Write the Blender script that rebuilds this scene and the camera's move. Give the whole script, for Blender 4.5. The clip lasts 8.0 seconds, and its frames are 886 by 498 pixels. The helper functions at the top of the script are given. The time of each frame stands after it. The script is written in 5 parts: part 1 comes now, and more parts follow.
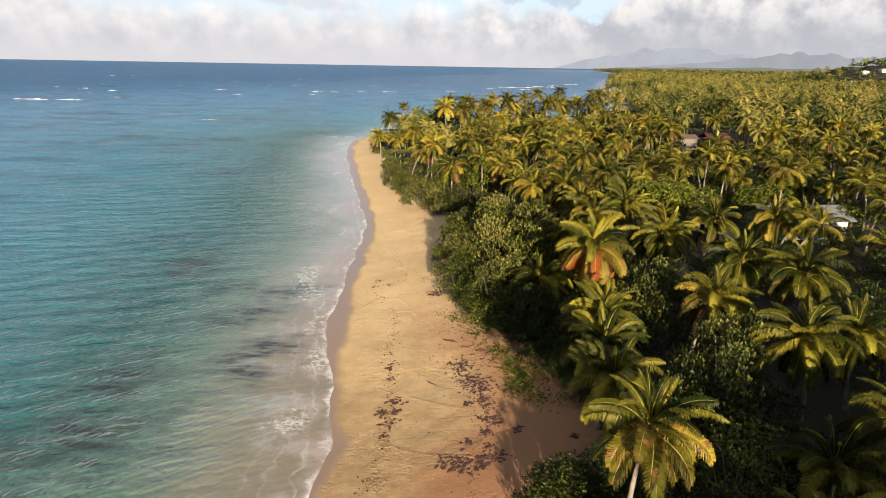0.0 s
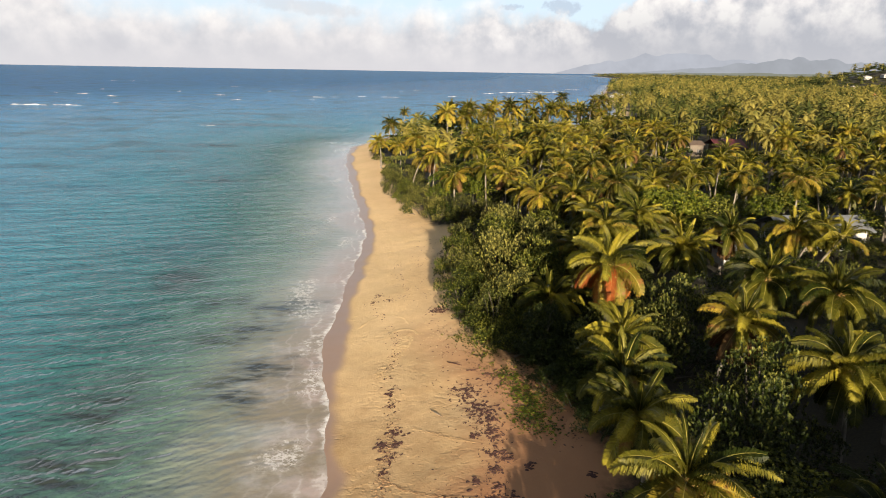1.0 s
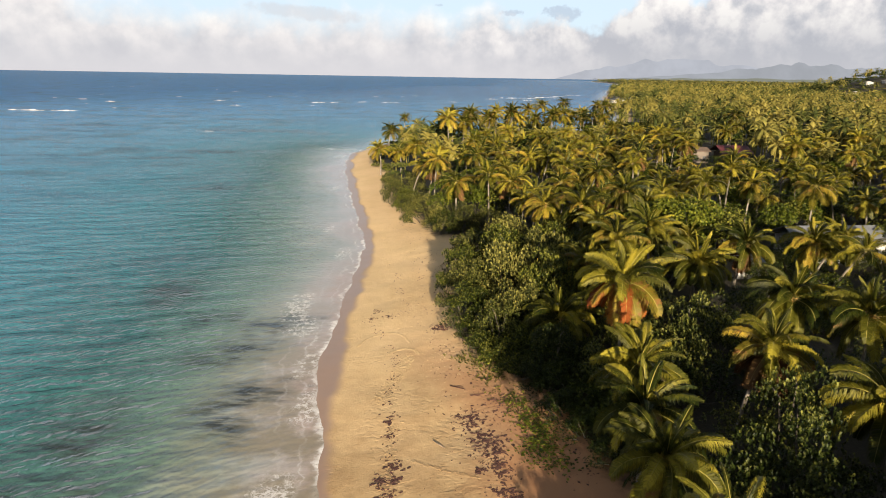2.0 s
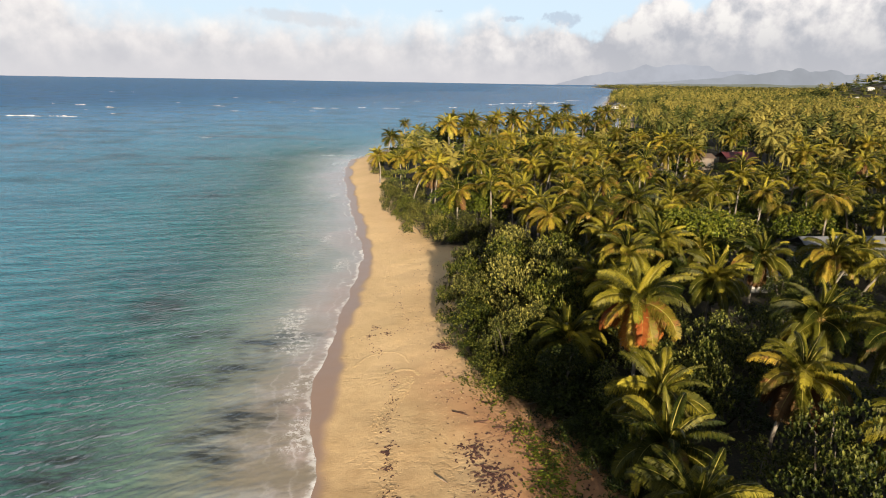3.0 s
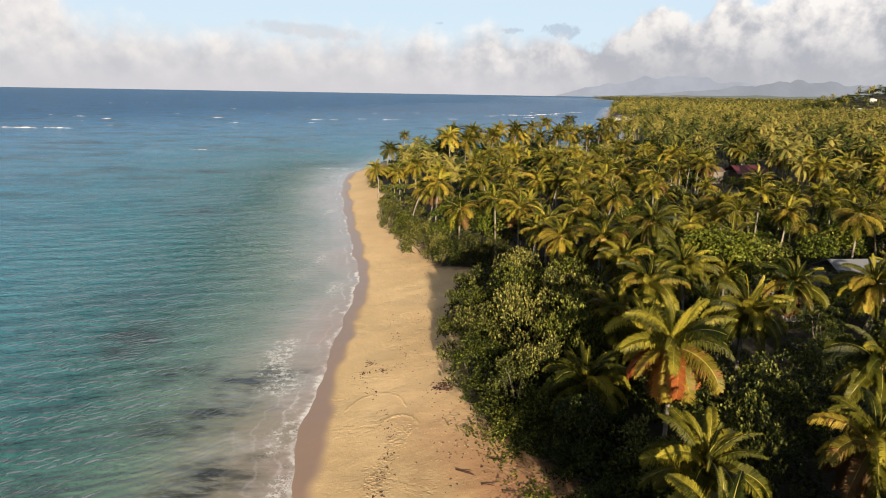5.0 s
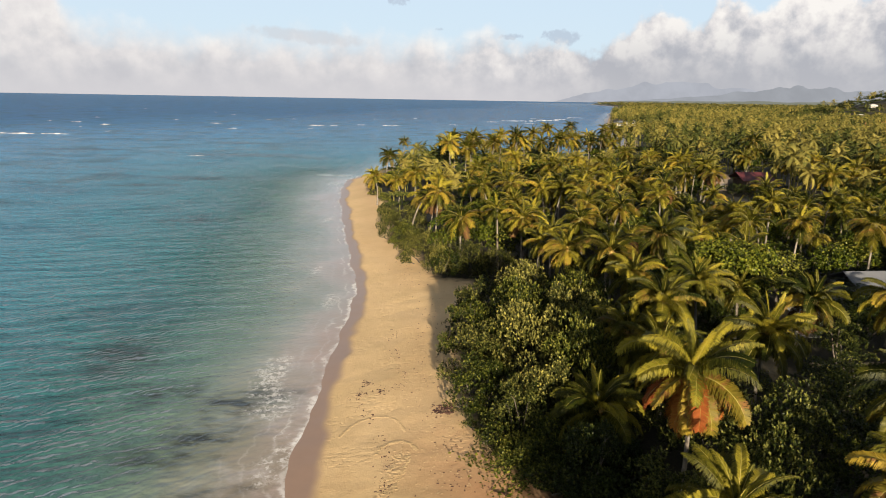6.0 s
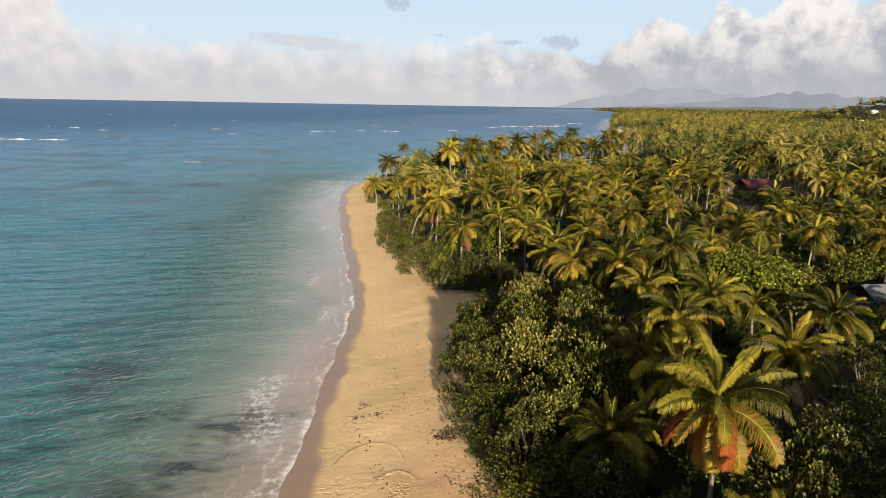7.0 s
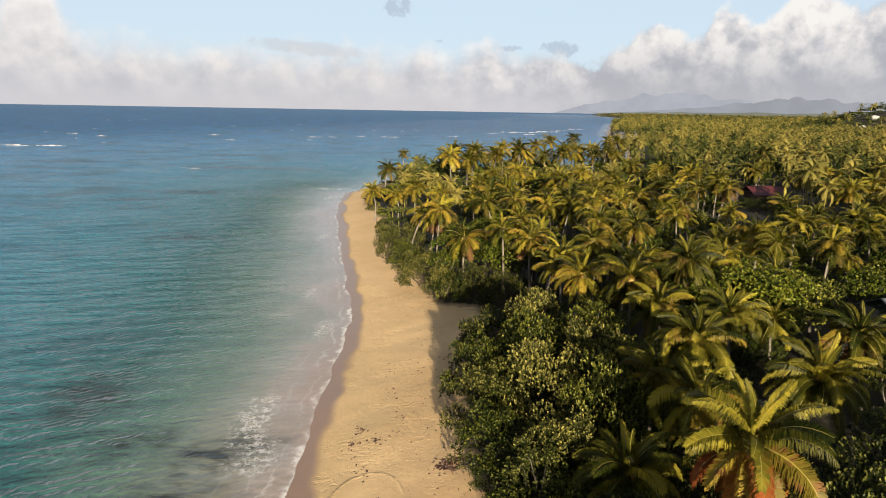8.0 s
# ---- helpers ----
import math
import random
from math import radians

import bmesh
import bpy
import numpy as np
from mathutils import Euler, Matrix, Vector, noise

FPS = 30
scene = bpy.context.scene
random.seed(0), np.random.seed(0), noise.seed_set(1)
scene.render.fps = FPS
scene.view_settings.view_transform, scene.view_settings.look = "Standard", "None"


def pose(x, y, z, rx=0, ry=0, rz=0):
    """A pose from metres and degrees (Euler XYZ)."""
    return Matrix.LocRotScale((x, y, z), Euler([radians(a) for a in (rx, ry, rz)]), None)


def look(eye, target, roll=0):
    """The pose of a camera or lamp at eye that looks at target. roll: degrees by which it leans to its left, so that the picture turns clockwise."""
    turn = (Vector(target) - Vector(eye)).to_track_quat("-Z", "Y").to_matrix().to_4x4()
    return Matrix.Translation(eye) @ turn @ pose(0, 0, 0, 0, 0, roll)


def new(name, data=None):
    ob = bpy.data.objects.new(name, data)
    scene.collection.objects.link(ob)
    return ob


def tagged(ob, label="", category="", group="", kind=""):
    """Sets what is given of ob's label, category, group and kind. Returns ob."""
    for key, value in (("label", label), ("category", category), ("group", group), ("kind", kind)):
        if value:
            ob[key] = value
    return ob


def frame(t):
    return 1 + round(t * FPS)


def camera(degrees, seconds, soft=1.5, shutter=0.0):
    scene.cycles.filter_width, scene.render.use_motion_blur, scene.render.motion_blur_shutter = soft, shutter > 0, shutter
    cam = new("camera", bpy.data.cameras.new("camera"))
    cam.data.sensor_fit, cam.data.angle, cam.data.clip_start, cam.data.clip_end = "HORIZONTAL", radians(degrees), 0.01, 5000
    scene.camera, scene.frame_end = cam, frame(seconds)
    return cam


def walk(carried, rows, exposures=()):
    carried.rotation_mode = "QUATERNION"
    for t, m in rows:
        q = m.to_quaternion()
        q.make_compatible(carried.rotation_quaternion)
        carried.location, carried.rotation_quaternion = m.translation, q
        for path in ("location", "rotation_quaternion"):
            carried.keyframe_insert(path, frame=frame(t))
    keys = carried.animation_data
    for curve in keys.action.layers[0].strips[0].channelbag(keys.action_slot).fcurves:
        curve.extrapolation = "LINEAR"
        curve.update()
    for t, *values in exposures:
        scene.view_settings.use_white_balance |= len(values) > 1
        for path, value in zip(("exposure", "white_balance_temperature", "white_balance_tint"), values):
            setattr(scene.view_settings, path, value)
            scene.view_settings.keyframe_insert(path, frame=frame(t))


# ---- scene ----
cam = camera(66.0, 8.0, soft=1.0)
# seconds, x, y, z, pitch, yaw, roll to the left
ROWS = [
    (0.0, 0.596, 0.072, 27.885, -15.312, 2.147, 0.94),
    (0.5, 0.332, 2.273, 27.828, -15.105, 2.169, 0.94),
    (1.0, 0.101, 4.391, 27.777, -14.895, 2.189, 0.94),
    (1.5, -0.100, 6.435, 27.732, -14.680, 2.207, 0.94),
    (2.0, -0.275, 8.412, 27.693, -14.463, 2.222, 0.94),
    (2.5, -0.428, 10.331, 27.660, -14.242, 2.236, 0.94),
    (3.0, -0.564, 12.201, 27.632, -14.019, 2.247, 0.94),
    (3.5, -0.687, 14.029, 27.610, -13.794, 2.256, 0.94),
    (4.0, -0.801, 15.824, 27.594, -13.567, 2.263, 0.94),
    (4.5, -0.910, 17.593, 27.583, -13.340, 2.268, 0.94),
    (5.0, -1.019, 19.346, 27.578, -13.111, 2.271, 0.94),
    (5.5, -1.130, 21.090, 27.580, -12.882, 2.271, 0.94),
    (6.0, -1.250, 22.833, 27.586, -12.654, 2.269, 0.94),
    (6.5, -1.381, 24.585, 27.599, -12.426, 2.265, 0.94),
    (7.0, -1.527, 26.352, 27.617, -12.199, 2.259, 0.94),
    (7.5, -1.694, 28.143, 27.641, -11.974, 2.251, 0.94),
    (8.0, -1.885, 29.967, 27.671, -11.750, 2.241, 0.94),
]
walk(cam, [(t, pose(x, y, z, 90 + pitch, 0, yaw) @ pose(0, 0, 0, 0, 0, roll)) for t, x, y, z, pitch, yaw, roll in ROWS],
     [(0.0, 1.72, 6300, 10), (4.0, 1.60, 6300, 10), (8.0, 1.50, 6300, 10)])

# ---------------------------------------------------------------- light
SUN_EL, SUN_AZ = 11.3, 172.0  # degrees above the horizon, clockwise from +y


def mat_nodes(tree):
    """Short makers of nodes for one tree."""
    n, l = tree.nodes, tree.links

    def put(sock, v):
        if v is None:
            return
        if isinstance(v, bpy.types.NodeSocket):
            l.new(v, sock)
        elif isinstance(v, (int, float)) and sock.type == "RGBA":
            sock.default_value = (v, v, v, 1)
        elif isinstance(v, tuple) and sock.type == "RGBA":
            sock.default_value = (*v, 1)[:4]
        else:
            sock.default_value = v

    def node(kind, ins=(), **props):
        nd = n.new(kind)
        if "sky_type" in props:
            nd.sky_type, nd.sun_disc = props["sky_type"], False
        if "attribute_name" in props:
            nd.attribute_name = props["attribute_name"]
        if "feature" in props:
            nd.feature = props["feature"]
        if "operation" in props:
            nd.operation = props["operation"]
        for k, v in dict(ins).items():
            put(nd.inputs[k], v)
        return nd

    def m(op, a, b=None, c=None, clamp=False):
        nd = n.new("ShaderNodeMath")
        nd.operation, nd.use_clamp = op, clamp
        for i, v in enumerate((a, b, c)):
            put(nd.inputs[i], v)
        return nd.outputs[0]

    def step(v, lo, hi, a=0.0, b=1.0):
        nd = n.new("ShaderNodeMapRange")
        nd.interpolation_type = "SMOOTHSTEP"
        for i, x in enumerate((v, lo, hi, a, b)):
            put(nd.inputs[i], x)
        return nd.outputs[0]

    def mix(f, a, b, blend="MIX"):
        nd = n.new("ShaderNodeMix")
        nd.data_type, nd.blend_type = "RGBA", blend
        put(nd.inputs[0], f), put(nd.inputs[6], a), put(nd.inputs[7], b)
        return nd.outputs[2]

    def noise_tex(vec, scale, detail=3.0, rough=0.55, distort=0.0):
        nd = n.new("ShaderNodeTexNoise")
        put(nd.inputs["Vector"], vec)
        nd.inputs["Scale"].default_value, nd.inputs["Detail"].default_value = scale, detail
        nd.inputs["Roughness"].default_value, nd.inputs["Distortion"].default_value = rough, distort
        return nd.outputs[0]

    def ramp(f, stops):
        nd = n.new("ShaderNodeValToRGB")
        put(nd.inputs[0], f)
        els = nd.color_ramp.elements
        while len(els) < len(stops):
            els.new(0.5)
        for e, (p, c) in zip(els, stops):
            e.position, e.color = p, (*c, 1)
        return nd.outputs[0]

    return node, m, step, mix, noise_tex, ramp


def build_world():
    world = bpy.data.worlds.new("sky")
    scene.world = world
    world.use_nodes = True
    tree = world.node_tree
    tree.nodes.clear()
    node, m, step, mix, noise_tex, ramp = mat_nodes(tree)
    sky = node("ShaderNodeTexSky", sky_type="NISHITA")
    sky.sun_elevation, sky.sun_rotation = radians(SUN_EL), radians(SUN_AZ)
    sky.air_density, sky.dust_density, sky.ozone_density = 1.0, 0.6, 1.2
    way = node("ShaderNodeTexCoord").outputs["Generated"]
    sep = node("ShaderNodeSeparateXYZ", {0: way})
    x, y, z = sep.outputs
    el = m("MULTIPLY", m("ARCSINE", z), 57.3)
    az = m("MULTIPLY", m("ARCTAN2", x, y), 57.3)
    # tops of the cloud banks: a low bank all round, with towers
    puffs = noise_tex(way, 21.0, 7.0, 0.56)
    large = noise_tex(way, 3.5, 2.0)
    top = m("ADD", 4.0, m("MULTIPLY", m("SUBTRACT", large, 0.5), 2.6))
    for at, high, wide in ((-32.5, 6.0, 1.8), (1.0, 1.0, 2.0), (14.2, 3.0, 2.3), (19.3, 3.0, 1.7), (24.6, 4.6, 2.7), (29.4, 3.2, 2.4), (60, 5, 14), (110, 6, 18), (-95, 5, 25), (178, 3, 30)):
        q = m("DIVIDE", m("SUBTRACT", az, float(at)), float(wide))
        top = m("ADD", top, m("MULTIPLY", float(high), m("EXPONENT", m("MULTIPLY", m("MULTIPLY", q, q), -1.0))))
    edge = m("ADD", m("SUBTRACT", top, el), m("MULTIPLY", m("SUBTRACT", puffs, 0.5), 5.0))
    bank = step(edge, step(az, -4.0, 9.0, -1.3, -0.3), step(az, -4.0, 9.0, 1.9, 0.7))
    # long flat cloud and small dark scraps above the bank
    stretched = node("ShaderNodeMapping", {0: way, 3: (9.0, 9.0, 42.0)}).outputs[0]
    scraps = step(noise_tex(stretched, 1.0, 5.0, 0.6), 0.62, 0.72)
    scraps = m("MULTIPLY", scraps, step(el, 11.0, 14.0))
    for at, up, wide, high in ((7.0, 4.7, 1.5, 0.62), (3.0, 4.7, 0.9, 0.3), (-6.1, 7.7, 1.2, 0.8), (-2.9, 5.2, 0.4, 0.2)):
        q, r = m("DIVIDE", m("SUBTRACT", az, at), wide), m("DIVIDE", m("SUBTRACT", el, up), high)
        q = m("ADD", m("MULTIPLY", q, q), m("MULTIPLY", r, r))
        q = m("ADD", m("SUBTRACT", 1.15, q), m("MULTIPLY", m("SUBTRACT", noise_tex(way, 70.0, 4.0, 0.6), 0.5), 4.0))
        scraps = m("MAXIMUM", scraps, step(q, 0.0, 0.9))
    q, r = m("DIVIDE", m("SUBTRACT", az, -13.5), 5.0), m("DIVIDE", m("ADD", m("SUBTRACT", el, 4.4), m("MULTIPLY", m("ADD", az, 13.5), 0.07)), 0.62)
    long_cloud = m("SUBTRACT", 1.1, m("ADD", m("MULTIPLY", q, q), m("MULTIPLY", r, r)))
    long_cloud = step(m("ADD", long_cloud, m("MULTIPLY", m("SUBTRACT", noise_tex(way, 45.0, 4.0, 0.6), 0.5), 2.4)), 0.0, 0.9)
    shift = node("ShaderNodeVectorMath", {0: way, 1: (0.012, -0.004, 0.020)}, operation="ADD").outputs[0]
    relief = m("SUBTRACT", puffs, noise_tex(shift, 21.0, 7.0, 0.56))
    lit = m("ADD", step(az, -6.0, 10.0, 0.60, 0.50), m("MULTIPLY", relief, step(az, -10.0, 14.0, 1.0, 2.9)))
    lit = m("ADD", lit, m("MULTIPLY", m("SUBTRACT", m("DIVIDE", el, 8.0), 0.45), 0.55))
    fine = noise_tex(way, 60.0, 4.0)
    lit = m("ADD", lit, m("MULTIPLY", m("SUBTRACT", fine, 0.5), 0.18))
    cloud = ramp(lit, ((0.08, (0.46, 0.46, 0.485)), (0.38, (0.60, 0.585, 0.585)), (0.60, (0.74, 0.70, 0.675)), (0.92, (0.90, 0.85, 0.79))))
    haze = step(el, 3.6, -0.5)
    cloud = mix(m("MULTIPLY", haze, 0.9), cloud, (0.62, 0.595, 0.595))
    rain = m("MULTIPLY", step(az, 2.0, 14.0), step(el, 6.5, 1.5))
    cloud = mix(m("MULTIPLY", rain, 0.62), cloud, (0.40, 0.405, 0.43))
    blue = mix(1.0, sky.outputs[0], (0.125, 0.125, 0.125), "MULTIPLY")
    blue = mix(step(el, 35.0, 6.0, 0.0, 0.88), blue, (0.62, 0.735, 0.84))
    col = mix(m("MULTIPLY", scraps, 0.6), blue, (0.42, 0.47, 0.55))
    col = mix(bank, col, cloud)
    col = mix(m("MULTIPLY", long_cloud, 0.55), col, (0.60, 0.585, 0.59))
    high = step(noise_tex(way, 2.6, 5.0, 0.6), 0.40, 0.58)
    col = mix(m("MULTIPLY", m("MULTIPLY", high, step(el, 16.0, 30.0)), 0.85), col, (0.40, 0.375, 0.355))
    bg = node("ShaderNodeBackground", {0: col, 1: 0.375})
    out = node("ShaderNodeOutputWorld", {0: bg.outputs[0]})


build_world()
a, e = radians(SUN_AZ), radians(SUN_EL)
sun = new("sun", bpy.data.lights.new("sun", "SUN"))
sun.data.energy, sun.data.angle, sun.data.color = 4.9, radians(1.1), (1.0, 0.84, 0.62)
sun.matrix_world = look((math.sin(a) * math.cos(e) * 300, math.cos(a) * math.cos(e) * 300, math.sin(e) * 300), (0, 0, 0))


# ---------------------------------------------------------------- materials
def material(name):
    mt = bpy.data.materials.new(name)
    mt.use_nodes = True
    mt.node_tree.nodes.clear()
    return mt, mt.node_tree


def finish(tree, node, color, rough, bump=None, strength=0.3, dist=0.05, spec=0.4, leaf=0.0, metal=0.0):
    p = node("ShaderNodeBsdfPrincipled", {"Base Color": color, "Roughness": rough, "Specular IOR Level": spec, "Metallic": metal})
    if bump is not None:
        b = node("ShaderNodeBump", {"Height": bump, "Strength": strength, "Distance": dist})
        tree.links.new(b.outputs[0], p.inputs["Normal"])
    shader = p.outputs[0]
    if leaf:
        t = node("ShaderNodeBsdfTranslucent", {"Color": color})
        shader = node("ShaderNodeMixShader", {0: leaf, 1: shader, 2: t.outputs[0]}).outputs[0]
    node("ShaderNodeOutputMaterial", {0: shader})


def foliage(name, dark, mid, light, rough=0.45, leaf=0.18, dry=None, wide=0.0, stand=0.0, shoots=False):
    """Leaf colour that varies from plant to plant, from leaf to leaf and in soft patches."""
    mt, tree = material(name)
    node, m, step, mix, noise_tex, ramp = mat_nodes(tree)
    one = node("ShaderNodeObjectInfo").outputs["Random"]
    isle = node("ShaderNodeNewGeometry").outputs["Random Per Island"]
    obj = node("ShaderNodeTexCoord").outputs["Object"]
    if wide:
        tone = node("ShaderNodeAttribute", attribute_name="tone").outputs["Fac"]
        f = m("ADD", m("MULTIPLY", tone, 0.68), m("MULTIPLY", isle, 0.12))
    elif shoots:
        tone = node("ShaderNodeAttribute", attribute_name="tone").outputs["Fac"]
        f = m("ADD", m("ADD", m("MULTIPLY", one, 0.25), m("MULTIPLY", isle, 0.08)), m("MULTIPLY", tone, 0.62))
    else:
        f = m("ADD", m("MULTIPLY", one, 0.58), m("MULTIPLY", isle, 0.2))
    f = m("ADD", f, m("MULTIPLY", noise_tex(obj, 0.9, 2.0), 0.45))
    if stand:
        place = node("ShaderNodeNewGeometry").outputs["Position"]
        f = m("ADD", f, m("MULTIPLY", m("SUBTRACT", noise_tex(place, 0.12, 1.0), 0.52), stand))
    if wide:
        f = m("ADD", f, m("MULTIPLY", m("SUBTRACT", noise_tex(obj, wide, 4.0, 0.65), 0.42), 1.6))
    col = ramp(f, ((0.28, dark), (0.66, mid), (1.0, light)))
    if dry:
        col = mix(step(noise_tex(obj, 1.7, 3.0), 0.56, 0.7), col, dry)
    finish(tree, node, col, rough, spec=0.1, leaf=leaf)
    return mt


def plain(name, c1, c2, scale=4.0, rough=0.8, spec=0.3, fine=40.0, strength=0.3, dist=0.02, metal=0.0):
    """Two tones in soft stains, with a fine grain and relief."""
    mt, tree = material(name)
    node, m, step, mix, noise_tex, ramp = mat_nodes(tree)
    obj = node("ShaderNodeTexCoord").outputs["Object"]
    grain = noise_tex(obj, fine, 4.0)
    f = m("ADD", m("MULTIPLY", noise_tex(obj, scale, 4.0), 0.8), m("MULTIPLY", grain, 0.2))
    col = mix(step(f, 0.35, 0.65), c1, c2)
    finish(tree, node, col, rough, grain, strength, dist, spec, metal=metal)
    return mt


def sand_material():
    mt, tree = material("beach_sand")
    node, m, step, mix, noise_tex, ramp = mat_nodes(tree)
    pos = node("ShaderNodeTexCoord").outputs["Object"]
    shore = node("ShaderNodeAttribute", attribute_name="shore").outputs["Fac"]
    wood = node("ShaderNodeAttribute", attribute_name="wood").outputs["Fac"]
    broad, mid, grain = noise_tex(pos, 0.09, 3.0), noise_tex(pos, 0.8, 5.0, 0.6), noise_tex(pos, 6.0, 6.0, 0.65)
    dry = mix(step(broad, 0.35, 0.65), (0.55, 0.385, 0.192), (0.62, 0.436, 0.226))
    dry = mix(m("MULTIPLY", step(mid, 0.5, 0.72), 0.30), dry, (0.48, 0.322, 0.152))
    dry = mix(m("MULTIPLY", step(grain, 0.55, 0.75), 0.30), dry, (0.41, 0.265, 0.122))
    # a long darker smudge on the open sand
    at = node("ShaderNodeSeparateXYZ", {0: pos}).outputs
    q, r = m("DIVIDE", m("ADD", at[0], 4.0), 0.75), m("DIVIDE", m("SUBTRACT", at[1], 57.8), 4.2)
    smudge = m("EXPONENT", m("MULTIPLY", m("ADD", m("MULTIPLY", q, q), m("MULTIPLY", r, r)), -1.0))
    dry = mix(m("MULTIPLY", smudge, step(mid, 0.3, 0.6, 0.05, 0.4)), dry, (0.27, 0.175, 0.085))
    # darker, browner sand towards the near end
    near_end = m("MULTIPLY", step(m("ADD", at[1], m("MULTIPLY", broad, 26.0)), 92.0, 54.0), step(mid, 0.25, 0.7, 0.5, 0.95))
    dry = mix(near_end, dry, (0.325, 0.204, 0.093))
    # the reddish upper beach, redder and darker towards the trees
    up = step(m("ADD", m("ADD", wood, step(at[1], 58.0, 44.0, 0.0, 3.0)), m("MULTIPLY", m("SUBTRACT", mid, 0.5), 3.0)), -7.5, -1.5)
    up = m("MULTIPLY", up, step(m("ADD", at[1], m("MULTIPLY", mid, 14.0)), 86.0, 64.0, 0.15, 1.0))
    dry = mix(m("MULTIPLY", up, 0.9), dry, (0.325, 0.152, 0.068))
    wobble = m("ADD", shore, m("MULTIPLY", m("SUBTRACT", noise_tex(pos, 0.10, 2.0), 0.5), 3.0))
    wobble = m("SUBTRACT", wobble, step(at[1], 55.0, 68.0, 0.0, 1.1))
    damp = step(wobble, 1.25, 0.1)
    wet = mix(mid, (0.262, 0.168, 0.112), (0.30, 0.196, 0.136))
    col = mix(damp, dry, wet)
    # leaf litter, its colour darkened further for the shade inside the wood
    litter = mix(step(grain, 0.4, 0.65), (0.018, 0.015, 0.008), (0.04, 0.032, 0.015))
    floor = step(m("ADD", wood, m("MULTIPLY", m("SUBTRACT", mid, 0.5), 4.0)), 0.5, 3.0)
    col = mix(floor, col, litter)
    # trodden patches: prints a foot long, close together
    prints = step(noise_tex(pos, 2.1, 2.0, 0.5), 0.50, 0.62)
    trod = m("MULTIPLY", prints, step(noise_tex(pos, 0.22, 3.0), 0.46, 0.60))
    height = m("SUBTRACT", m("ADD", m("MULTIPLY", mid, 0.8), m("MULTIPLY", grain, 0.42)), m("MULTIPLY", trod, 0.28))
    b = node("ShaderNodeBump", {"Height": height, "Strength": m("SUBTRACT", 0.50, m("MULTIPLY", damp, 0.46)), "Distance": 0.12})
    p = node("ShaderNodeBsdfPrincipled", {"Base Color": col, "Roughness": m("SUBTRACT", 0.92, m("MULTIPLY", damp, 0.62)), "Specular IOR Level": 0.35, "Normal": b.outputs[0]})
    node("ShaderNodeOutputMaterial", {0: p.outputs[0]})
    return mt


